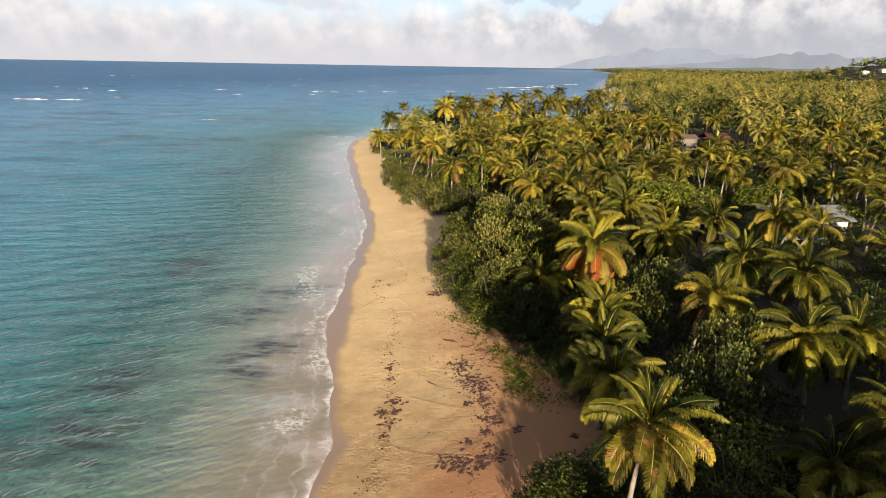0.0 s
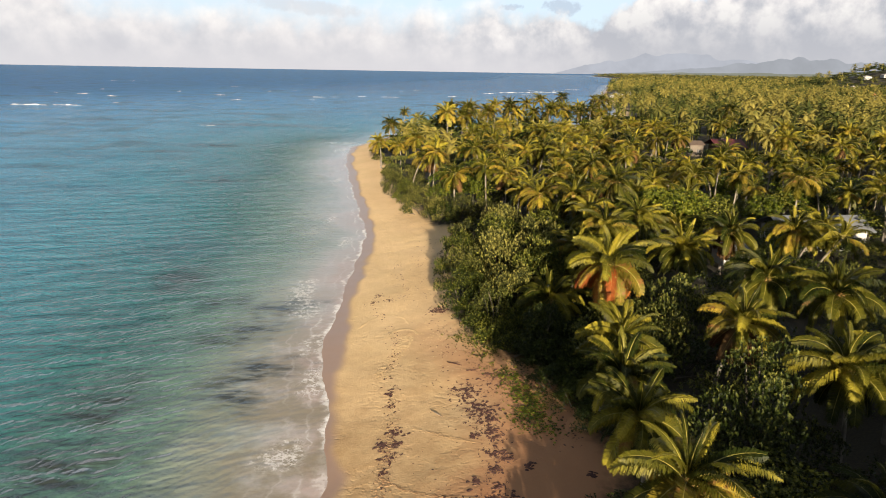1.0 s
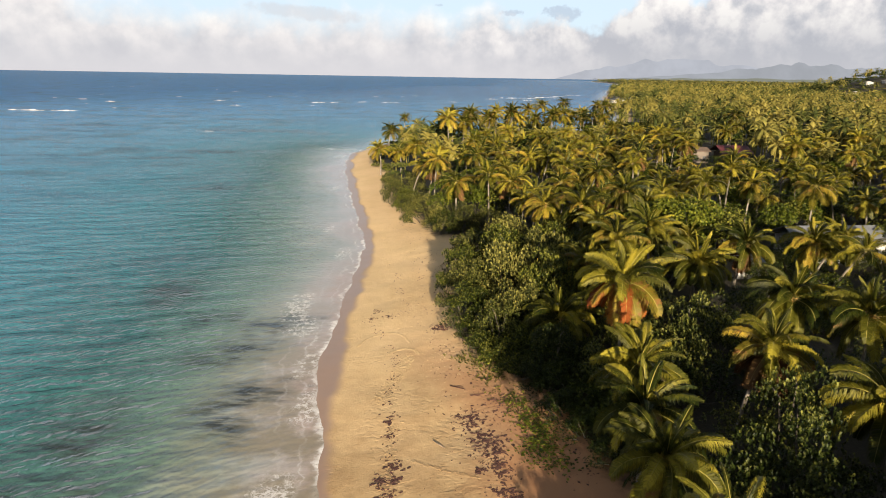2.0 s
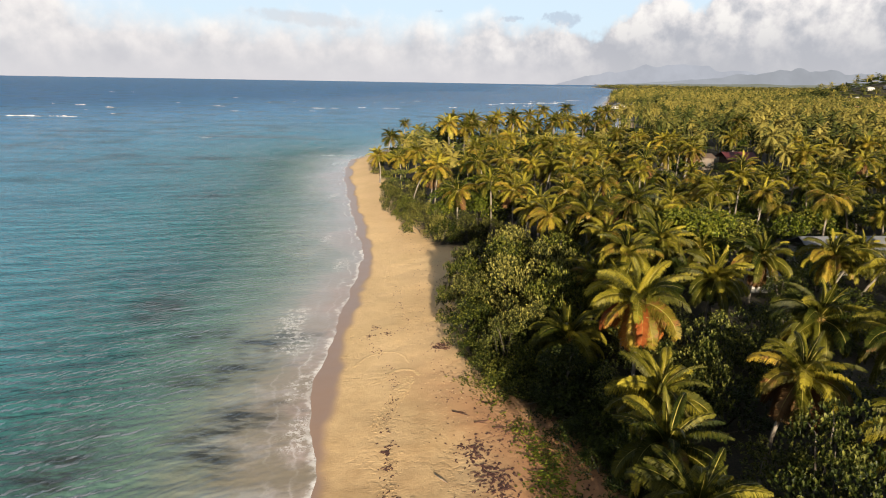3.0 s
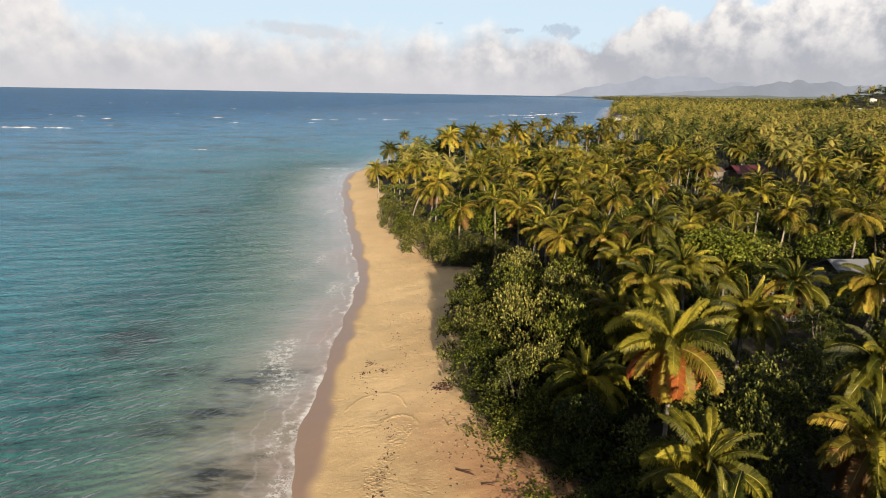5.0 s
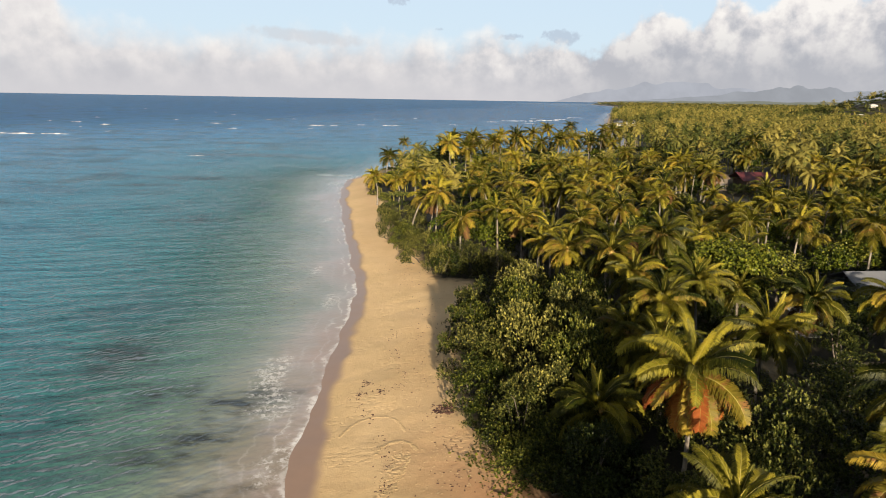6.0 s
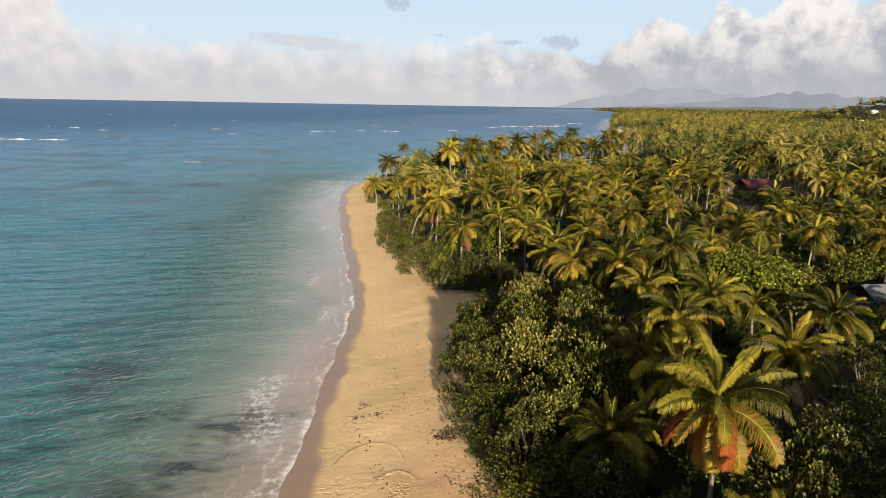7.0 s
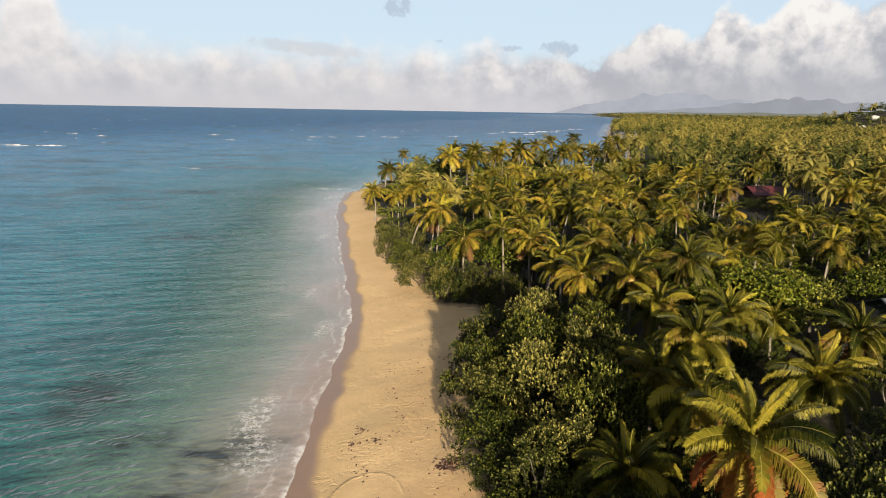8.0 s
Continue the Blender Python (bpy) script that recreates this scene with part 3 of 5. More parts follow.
# ---------------------------------------------------------------- far distance
def ridge(name, points, depth, mat, seed, label):
    """A far chain of hills: a lumpy crest with slopes on both sides."""
    rng = np.random.RandomState(seed)
    pts = np.array(points, float)
    n = 90
    t = np.linspace(0, 1, n)
    at = np.linspace(0, 1, len(pts))
    x, y, z = (np.interp(t, at, pts[:, i]) for i in range(3))
    z = z * (1 + 0.05 * np.sin(t * 40 + seed) + 0.035 * np.sin(t * 95 + 2 * seed) + 0.02 * rng.randn(n))
    rows = []
    for k, (drop, back) in enumerate(((0, -1.0), (0.55, -0.45), (1.0, 0.0), (0.5, 0.5), (0.0, 1.0))):
        rows.append(np.stack([x, y + back * depth, z * drop * (1 + 0.05 * np.sin(t * 60 + k))], 1))
    v = np.concatenate(rows)
    faces = [(r * n + i, r * n + i + 1, (r + 1) * n + i + 1, (r + 1) * n + i) for r in range(4) for i in range(n - 1)]
    return tagged(new(name, mesh_of(name, v, faces, mat, smooth=True)), label, "hills", kind="structure")


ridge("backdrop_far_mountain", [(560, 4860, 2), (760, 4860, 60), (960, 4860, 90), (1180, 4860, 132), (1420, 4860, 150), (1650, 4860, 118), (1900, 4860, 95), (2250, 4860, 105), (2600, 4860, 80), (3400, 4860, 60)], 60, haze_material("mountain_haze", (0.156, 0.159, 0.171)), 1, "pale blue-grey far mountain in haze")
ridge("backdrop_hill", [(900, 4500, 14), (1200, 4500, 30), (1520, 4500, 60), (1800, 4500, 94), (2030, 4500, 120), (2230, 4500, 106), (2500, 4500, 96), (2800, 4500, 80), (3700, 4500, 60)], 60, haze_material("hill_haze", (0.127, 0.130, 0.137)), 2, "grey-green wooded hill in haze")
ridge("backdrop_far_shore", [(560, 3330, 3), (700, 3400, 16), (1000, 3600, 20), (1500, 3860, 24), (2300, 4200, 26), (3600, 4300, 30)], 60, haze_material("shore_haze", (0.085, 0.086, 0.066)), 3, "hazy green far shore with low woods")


# ---------------------------------------------------------------- coconut palms
def frond_mesh(name, length, rise, droop, pairs, leaf, wide, mat, seed, bend=2, limp=0.5, steps=9):
    """A feather leaf that starts at the origin and goes along +x: a curved rib with leaflets on both sides."""
    rng = random.Random(seed)
    pts, ang = [Vector((0, 0, 0))], []
    sway = rng.uniform(-0.25, 0.25)
    for i in range(steps):
        s = (i + 0.5) / steps
        e1 = radians(rise) - radians(droop) * s ** 1.4
        w1 = sway * s
        ang.append(e1)
        pts.append(pts[-1] + Vector((math.cos(e1) * math.cos(w1), math.cos(e1) * math.sin(w1), math.sin(e1))) * (length / steps))
    verts, faces = tube(pts, [0.055 * (1 - 0.85 * i / steps) for i in range(steps + 1)], 3, cap=False)
    index = [1] * len(faces)
    twist = rng.uniform(-0.6, 0.6)
    for i in range(pairs):
        s = 0.14 + 0.86 * (i + 0.5) / pairs
        f = s * steps
        k = min(int(f), steps - 1)
        p = pts[k].lerp(pts[k + 1], f - k)
        t = (pts[k + 1] - pts[k]).normalized()
        side = t.cross(Vector((0, 0, 1)))
        side = side.normalized() if side.length > 0.05 else Vector((0, 1, 0))
        up = side.cross(t).normalized()
        side, up = side * math.cos(twist) + up * math.sin(twist), up * math.cos(twist) - side * math.sin(twist)
        size = leaf * (1.0 if rise < 56 else 0.72 if rise < 76 else 0.4) * (0.45 + 0.55 * math.sin(math.pi * min(1.0, 0.18 + s * 0.80)) ** 0.7) * (1.0 if s < 0.88 else 1.0 - 3.4 * (s - 0.88))
        for sg in (-1, 1):
            ln = size * rng.uniform(0.8, 1.1)
            go = (t * (0.28 + 0.42 * s) * (1.0 if rise < 66 else 2.6) * rng.uniform(0.8, 1.25) + side * sg * rng.uniform(0.7, 0.95) + up * rng.uniform(-0.1, 0.3)).normalized()
            tip = (go + Vector((0, 0, -1)) * limp * rng.uniform(0.7, 1.5)).normalized()
            a0, b0 = p - t * wide / 2, p + t * wide / 2
            n = len(verts)
            if bend > 1:
                c = p + go * ln * 0.5
                d = c + tip * ln * 0.5
                verts += [tuple(a0), tuple(b0), tuple(c + t * wide * 0.55), tuple(c - t * wide * 0.55), tuple(d)]
                faces += [(n, n + 1, n + 2, n + 3), (n + 3, n + 2, n + 4)]
                index += [0, 0]
            else:
                d = p + (go + tip).normalized() * ln
                verts += [tuple(a0), tuple(b0), tuple(d + t * wide * 0.2), tuple(d - t * wide * 0.2)]
                faces += [(n, n + 1, n + 2, n + 3)]
                index += [0]
    return mesh_of(name, verts, faces, [mat, RIB], index)


def trunk_mesh(seed, lean, curve):
    """A ringed palm trunk ten metres high, swollen at the foot. Returns the mesh and the place of its top."""
    rng = random.Random(seed)
    pts, rad = [], []
    n = 26
    for i in range(n + 1):
        s = i / n
        pts.append((lean * s + curve * math.sin(math.pi * s) + 0.05 * math.sin(5 * s + seed), 0.25 * math.sin(2.4 * s + seed) * s, 10.0 * s - 0.35 * (i == 0)))
        rad.append((0.15 + 0.13 * (1 - s) ** 5 - 0.035 * s) * (1.0 + (0.06 if i % 2 else -0.02)) * rng.uniform(0.97, 1.03))
    v, f = tube(pts, rad, 8)
    return mesh_of("trunk", v, f, BARK, smooth=True), Vector(pts[-1])


def heart_mesh(seed):
    """Fibrous crown heart with flower stalks and nuts."""
    rng = random.Random(seed)
    verts, faces = [], []
    v, f = tube([(0, 0, -0.5), (0, 0, 0.0), (0, 0, 0.5)], [0.17, 0.24, 0.08], 7)
    verts += v
    faces += f
    for i in range(9):
        w, ln = rng.uniform(0, 6.28), rng.uniform(0.5, 0.9)
        p1 = (math.cos(w) * ln * 0.55, math.sin(w) * ln * 0.55, 0.22)
        p2 = (math.cos(w) * ln, math.sin(w) * ln, -0.10)
        v, f = tube([(0, 0, 0.05), p1, p2], [0.04, 0.03, 0.012], 4)
        faces += [tuple(j + len(verts) for j in q) for q in f]
        verts += v
    return mesh_of("crown_heart", verts, faces, NUTS)


def nut_mesh(seed):
    rng = random.Random(seed)
    bm = bmesh.new()
    bmesh.ops.create_icosphere(bm, subdivisions=1, radius=1, matrix=Matrix.Diagonal((0.12, 0.12, 0.15, 1)))
    for v in bm.verts:
        v.co *= rng.uniform(0.94, 1.06)
    me = bpy.data.meshes.new("coconut")
    bm.to_mesh(me)
    bm.free()
    me.materials.append(NUT_SKIN)
    return me


NUTS = plain("palm_flower_stalks", (0.34, 0.17, 0.05), (0.42, 0.26, 0.09), 3.0, 0.8)
NUT_SKIN = plain("coconut_husk", (0.22, 0.15, 0.03), (0.30, 0.22, 0.05), 3.0, 0.5)

# leaf ranks from the spear to the hanging skirt: rise, droop, share of the length, limpness
RANKS = ((85, 26, 0.84, 0.2), (68, 72, 0.98, 0.4), (60, 80, 1.03, 0.5), (43, 92, 1.03, 0.62), (21, 90, 1.0, 0.72), (-6, 74, 0.95, 0.8), (-36, 46, 0.9, 0.9), (-66, 18, 0.85, 0.6))
FINE, ROUGH = {}, {}
for rank, (rise, droop, share, limp) in enumerate(RANKS):
    for look_no, mat in (("green", PALM), ("old", PALM_OLD), ("dead", PALM_DEAD), ("rust", PALM_RUST)):
        if (look_no == "green" and rank > 6) or (look_no == "old" and rank < 2) or (look_no in ("dead", "rust") and rank < 5):
            continue
        for alt in range(3):
            sd = rank * 7 + alt * 3
            FINE[look_no, rank, alt] = frond_mesh("frond", 4.3 * share, rise + 6 * alt - 4, droop + 11 * alt - 6, 140, 1.18, 0.050, mat, sd, 2, 0.35 + limp * 2.5)
            ROUGH[look_no, rank, alt] = frond_mesh("frond", 4.3 * share, rise + 6 * alt - 4, droop + 11 * alt - 6, 56, 1.1, 0.115, mat, sd, 1, 0.25 + limp * 1.6, 7)
TRUNKS = [trunk_mesh(i, lean, curve) for i, (lean, curve) in enumerate(((0.2, 0.1), (0.9, -0.35), (1.8, -0.5), (-0.5, 0.4), (3.0, -0.7), (0.4, -0.2)))]
HEARTS, BUNCHES = [heart_mesh(i) for i in range(2)], [nut_mesh(i) for i in range(2)]



def joined_crown(seed):
    """All fronds of a crown in one mesh, for palms so far off that single fronds run together."""
    rng = random.Random(seed)
    verts, faces, index = [], [], []
    for i in range(24):
        f = (i + 0.5) / 24
        rank = min(int(f ** 0.85 * 6.5 + 0.25), 6)
        me = ROUGH["old" if rank > 2 and rng.random() < 0.5 else "green", rank, rng.randrange(3)]
        m = Matrix.Rotation(i * 2.39996 + rng.uniform(-0.25, 0.25), 4, "Z") @ Matrix.Scale(rng.uniform(0.9, 1.1), 4)
        n = len(verts)
        verts += [tuple(m @ v.co) for v in me.vertices]
        faces += [tuple(n + k for k in p.vertices) for p in me.polygons]
        index += [p.material_index if p.material_index else (2 if rank > 2 and i % 2 else 0) for p in me.polygons]
    return mesh_of("crown", verts, faces, [PALM, RIB, PALM_OLD], index)


CROWNS = [joined_crown(i) for i in range(5)]
PALM_WORDS = {"green": ("tall coconut palm with arching yellow-green fronds", 0.12), "old": ("coconut palm with yellowed drooping lower fronds", 0.5),
              "rust": ("coconut palm with hanging rust-orange dead fronds", 0.55), "shade": ("dark green coconut palm in the shade of taller trees", 0.02),
              "brown": ("coconut palm with a skirt of dry brown fronds", 0.4)}


def palm(x, y, top, size=1.0, look_no="green", count=22, detail=FINE, trunk_no=None, turn=None):
    """A coconut palm whose crown stands at x, y, top."""
    rng = random.Random(int(x * 31 + y * 17 + 5))
    turn = rng.uniform(0, 2 * math.pi) if turn is None else turn
    me, tip = TRUNKS[rng.randrange(len(TRUNKS)) if trunk_no is None else trunk_no]
    off = Matrix.Rotation(turn, 3, "Z") @ Vector((tip.x, tip.y, 0))
    bx, by = x - off.x, y - off.y
    base = gz(bx, by)
    tall = max(3.0, top - base - 0.7 * size)
    words, aged = PALM_WORDS[look_no]
    root = thing("coconut_palm", words, "palm tree", "coconut palms", Matrix.Translation((bx, by, base)) @ Matrix.Rotation(turn, 4, "Z"))
    part("trunk", me, root, Matrix.Diagonal((1, 1, tall / 10.0, 1)))
    crown = Matrix.Translation((tip.x, tip.y, tall - 0.1))
    if detail is FINE:
        part("crown_heart", HEARTS[rng.randrange(2)], root, crown @ Matrix.Scale(size, 4))
        if look_no != "shade":
            for k in range(4):
                w = rng.uniform(0, 6.28)
                part("coconut", BUNCHES[k % 2], root, crown @ Matrix.Translation((math.cos(w) * 0.26, math.sin(w) * 0.26, rng.uniform(-0.4, -0.12))), "green-brown husk")
    tilt = Matrix.Rotation(rng.uniform(-0.2, 0.2), 4, "X") @ Matrix.Rotation(rng.uniform(-0.2, 0.2), 4, "Y")
    if detail is None:
        part("crown", CROWNS[rng.randrange(5)], root, crown @ tilt @ Matrix.Scale(size, 4))
        return root
    lowest = {"green": 6.4, "old": 6.8, "rust": 7.9, "shade": 6.2, "brown": 7.7}[look_no]
    for i in range(count):
        f = (i + rng.uniform(0.1, 0.9)) / count
        rank = min(int(f ** 0.85 * lowest + 0.25), 7)
        kind = "green"
        if rank >= 7:
            kind = "rust" if look_no == "rust" else "dead"
        elif rank >= 5 and look_no == "rust" and rng.random() < 0.5:
            kind = "rust" if rng.random() < 0.8 else "old"
        elif rank >= 6 and look_no == "brown":
            kind = "dead"
        elif rank >= 3 and rng.random() < aged:
            kind = "old"
        w = i * 2.39996 + rng.uniform(-0.25, 0.25)
        s = size * rng.uniform(0.88, 1.08)
        part("frond", detail[kind, rank, rng.randrange(3)], root, crown @ tilt @ Matrix.Rotation(w, 4, "Z") @ Matrix.Scale(s, 4))
    return root


# crowns that stand out near the beach: x, y, height of the crown, size
NEAR = ((9.8, 30.7, 11.2, 0.92, "old"), (9.9, 39.5, 9.6, 0.85, "green"), (10.5, 46.2, 8.9, 0.92, "green"), (11.7, 52.4, 9.1, 0.9, "green"), (12.3, 61.7, 12.4, 1.05, "rust"),
        (20.8, 53.4, 10.2, 0.92, "brown"), (26.2, 62.5, 11.0, 0.95, "green"), (30.0, 58.0, 11.2, 1.0, "green"), (24.8, 46.2, 9.8, 1.0, "shade"), (8.5, 69.0, 6.2, 1.0, "shade"),
        (23.0, 76.3, 9.9, 1.05, "shade"), (33.3, 90.0, 8.9, 1.0, "brown"), (40.5, 88.2, 9.6, 1.0, "old"), (47.0, 94.7, 8.4, 0.95, "green"), (21.0, 34.0, 7.2, 1.0, "shade"),
        (30.5, 50.0, 8.8, 1.0, "shade"), (17.6, 27.5, 7.0, 1.0, "shade"), (26.0, 36.0, 9.0, 1.0, "shade"))
MIDDLE = ((10.1, 101.0, 11.0), (14.3, 96.5, 11.8), (15.6, 90.8, 10.6), (19.7, 96.6, 13.8), (31.0, 120.6, 11.0), (15.3, 79.5, 11.4), (20.8, 88.0, 11.0), (16.6, 84.5, 9.6), (12.1, 77.2, 9.4), (13.9, 73.5, 9.2), (22.2, 92.0, 9.4), (35.4, 118.2, 12.8),
          (43.7, 116.0, 12.2), (57.4, 135.7, 12.4), (68.5, 146.6, 10.8), (-2.6, 125.0, 10.2), (6.3, 120.5, 11.2), (12.0, 153.0, 11.5), (27.3, 148.7, 13.8), (30.6, 136.4, 14.6),
          (46.5, 160.0, 14.2), (14.3, 118.3, 11.5), (22.7, 136.7, 11.5), (9.9, 115.3, 10.0), (57.3, 160.0, 11.2), (59.1, 135.2, 11.0), (15.7, 149.8, 11.5), (6.4, 142.1, 10.2))
POINT = ((-9.6, 144.6, 10.5), (-24.7, 188.0, 8.8), (-25.2, 222.0, 10.8), (-19.6, 190.0, 7.8), (-7.4, 262.0, 11.0), (-1.1, 255.0, 10.9), (6.1, 250.0, 10.5), (15.0, 275.0, 10.7),
         (23.2, 300.0, 11.2), (29.7, 312.0, 12.4), (40.2, 318.0, 16.6), (34.7, 300.0, 9.7), (56.7, 330.0, 11.8), (44.1, 322.0, 7.6), (49.0, 326.0, 8.9), (54.5, 300.0, 7.8), (2.4, 168.6, 11.5), (5.9, 160.0, 11.5), (17.9, 188.5, 12.5),
         (-8.6, 180.0, 9.4), (-1.6, 158.4, 11.0), (30.1, 188.6, 13.0), (43.4, 224.1, 13.0), (-15.1, 192.0, 9.6), (-29.6, 312.0, 9.2), (45.9, 206.8, 13.0), (17.3, 139.5, 13.0))
INLAND = ((80.9, 204.4, 12.5), (81.2, 183.8, 12.0), (88.1, 245.8, 13.0), (85.6, 164.4, 11.9), (55.8, 209.0, 13.0), (96, 200, 12))
taken = []
for x, y, z, size, look_no in NEAR:
    palm(x, y, z, size * 0.96, look_no, 38 if look_no == "rust" else 33, trunk_no=0 if look_no == "rust" else None)
    taken.append((x, y))
mixer = random.Random(11)
for k, (x, y, z) in enumerate(MIDDLE):
    palm(x, y, z, mixer.uniform(0.74, 0.98), mixer.choice(("green", "green", "old", "old", "old", "brown")), 28, FINE if y < 112 else ROUGH)
    taken.append((x, y))
for k, (x, y, z) in enumerate(POINT + INLAND):
    if k == 0:
        palm(x, y, z, 0.82, "old", 24)
    else:
        tall = 3.2 if y > 240 and 4.0 < z < 15 and x > -20 else 0.0
        palm(x, y, z + tall, mixer.uniform(0.78, 1.0) * (0.8 if x < -29 else 1.25 if tall else 1.0), mixer.choice(("green", "old", "old")), 22, None if y > 175 else ROUGH)
    taken.append((x, y))
for k in range(15):
    x, y = -9 + k * 4.7 + mixer.uniform(-2, 2), 244 + k * 4.6 + mixer.uniform(-12, 12)
    palm(x, y, gz(x, y) + mixer.uniform(10.0, 14.0), mixer.uniform(0.95, 1.2), mixer.choice(("green", "old", "old")), 22, None)
    taken.append((x, y))


# ---------------------------------------------------------------- broad-leaved bushes and trees
def leaf_cloud(rng, lobes, sprigs, leaf, slim, per=6, upright=0.6, tall=1.0, under=0.3):
    """Shoots of leaves over the skin of some round lobes: verts and faces."""
    lob = np.array(lobes, float)
    weight = lob[:, 3] ** 2
    pick = rng.choice(len(lob), sprigs, p=weight / weight.sum())
    d = rng.normal(size=(sprigs, 3))
    d[:, 2] = np.abs(d[:, 2]) * 1.0 - under
    d /= np.linalg.norm(d, axis=1)[:, None]
    r = lob[pick, 3] * rng.uniform(0.86, 1.08, sprigs)
    c = lob[pick, :3] + d * r[:, None] * np.array((1, 1, 0.9))
    c[:, 2] = np.maximum(c[:, 2], 0.05)
    axis = d * (1 - upright) + np.array((0, 0, 1)) * upright + rng.normal(size=(sprigs, 3)) * 0.18
    axis /= np.linalg.norm(axis, axis=1)[:, None]
    side = np.cross(axis, rng.normal(size=(sprigs, 3)))
    side /= np.linalg.norm(side, axis=1)[:, None] + 1e-9
    other = np.cross(axis, side)
    verts = np.zeros((sprigs, per, 4, 3))
    for k in range(per):
        w = 2 * math.pi * k / per + rng.uniform(-0.4, 0.4, sprigs)
        out = side * np.cos(w)[:, None] + other * np.sin(w)[:, None]
        cross = np.cross(axis, out)
        ln = leaf * rng.uniform(0.7, 1.25, sprigs)[:, None]
        open_ = rng.uniform(0.35, 0.95, sprigs)[:, None]
        go = out * open_ + axis * (1.05 - open_ * 0.6)
        base = c + axis * (leaf * tall * k / per)
        verts[:, k, 0] = base
        verts[:, k, 1] = base + go * ln * 0.55 + cross * ln * slim
        verts[:, k, 2] = base + go * ln - np.array((0, 0, 0.12)) * ln
        verts[:, k, 3] = base + go * ln * 0.55 - cross * ln * slim
    v = verts.reshape(-1, 3)
    return v, np.arange(len(v)).reshape(-1, 4)


def set_tone(me, rng, sprigs, per):
    """Shoot tips are paler than the leaves below, for young growth and for sunlit tops painted in, and some shoots are
    paler than others.
    """
    tone = 0.55 * (np.arange(per) / (per - 1.0))[None, :] + 0.45 * rng.uniform(size=(sprigs, 1)) ** 1.5
    me.attributes.new("tone", "FLOAT", "POINT").data.foreach_set("value", np.repeat(tone.ravel(), 4).astype(np.float32))


def bush_kit(seed, radius, high, lobes, sprigs, leaf, slim, mat, upright=0.6, stems=3, per=6, tall=2.4, lump=1.0):
    rng = np.random.RandomState(seed)
    ls = [(0, 0, high * 0.45, radius * 0.55)]
    for i in range(lobes):
        w, h = rng.uniform(0, 6.28), rng.uniform(0.02, 1.0)
        q = radius * math.sqrt(1 - 0.85 * h * h) * rng.uniform(0.7, 0.98)
        lr = radius * rng.uniform(0.11, 0.24) * lump
        ls.append((math.cos(w) * q, math.sin(w) * q, max(lr * 0.6, (high - lr) * h * rng.uniform(0.85, 1.05)), lr))
    v, f = leaf_cloud(rng, ls, sprigs, leaf, slim, upright=upright, tall=tall, per=per, under=0.05)
    crown = mesh_of("foliage", v, f, mat)
    set_tone(crown, rng, sprigs, per)
    wood = []
    for i in range(stems):
        x, y, z, r = ls[1 + i % lobes]
        mid = (x * 0.4 + rng.uniform(-0.3, 0.3), y * 0.4 + rng.uniform(-0.3, 0.3), z * 0.5)
        tv, tf = tube([(rng.uniform(-0.25, 0.25), rng.uniform(-0.25, 0.25), -0.4), mid, (x * 0.8, y * 0.8, z), (x * 1.15, y * 1.15, z + r * 0.75)], [0.10, 0.075, 0.045, 0.015], 5)
        wood.append(mesh_of("stem", tv, tf, WOOD, smooth=True))
    return crown, wood


def tree_kit(seed, radius, high, lobes, sprigs, leaf, slim, mat, boughs=5, per=6):
    rng = np.random.RandomState(seed)
    ls = [(0, 0, high - radius * 0.6, radius * 0.55)]
    for i in range(lobes):
        w, q = 2.4 * i + rng.uniform(-0.4, 0.4), radius * rng.uniform(0.35, 0.75)
        lr = radius * rng.uniform(0.20, 0.38)
        ls.append((math.cos(w) * q, math.sin(w) * q, high * rng.uniform(0.45, 0.9) - lr * 0.4, lr))
    v, f = leaf_cloud(rng, ls, sprigs, leaf, slim, upright=0.35, per=per)
    crown = mesh_of("crown", v, f, mat)
    set_tone(crown, rng, sprigs, per)
    tv, tf = tube([(0, 0, -0.4), (0.08, 0, high * 0.2), (-0.05, 0.1, high * 0.42)], [0.26, 0.2, 0.16], 8)
    trunk = mesh_of("trunk", tv, tf, WOOD, smooth=True)
    limbs = []
    for i in range(boughs):
        x, y, z, r = ls[1 + i % lobes]
        tv, tf = tube([(-0.05, 0.1, high * 0.38), (x * 0.45, y * 0.45, high * 0.38 + (z - high * 0.38) * 0.6), (x, y, z), (x * 1.1, y * 1.1, z + r * 0.6)], [0.13, 0.09, 0.05, 0.02], 6)
        limbs.append(mesh_of("limb", tv, tf, WOOD, smooth=True))
    return crown, trunk, limbs


GRAPE_KITS = [bush_kit(40 + i, 3.1, 5.2, 44, 1750, 0.165, 0.32, mat, 0.6, 3, 7, 1.7, 1.25) for i, mat in enumerate((GRAPE, OLIVE, GRAPE, OLIVE))]
SHOOT_KITS = [bush_kit(45 + i, 3.0, 4.6, 40, 760, 0.2, 0.22, OLIVE, 0.85, 2, 9, 4.5) for i in range(2)]
SHRUB_KITS = [bush_kit(55 + i, 3.1, 5.2, 30, 850, 0.17, 0.32, SHADED_SHRUB, 0.62, 3, 7, 1.9, 1.2) for i in range(2)]
LOW_KITS = [bush_kit(50 + i, 2.3, 2.4, 26, 900, 0.15, 0.32, mat, 0.5) for i, mat in enumerate((GRAPE, OLIVE, DEEP))]
# all in DEEP: shade beneath the palms put into the leaf colour
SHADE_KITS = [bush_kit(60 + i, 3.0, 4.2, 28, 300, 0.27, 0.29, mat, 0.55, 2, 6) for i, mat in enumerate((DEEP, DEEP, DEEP))]
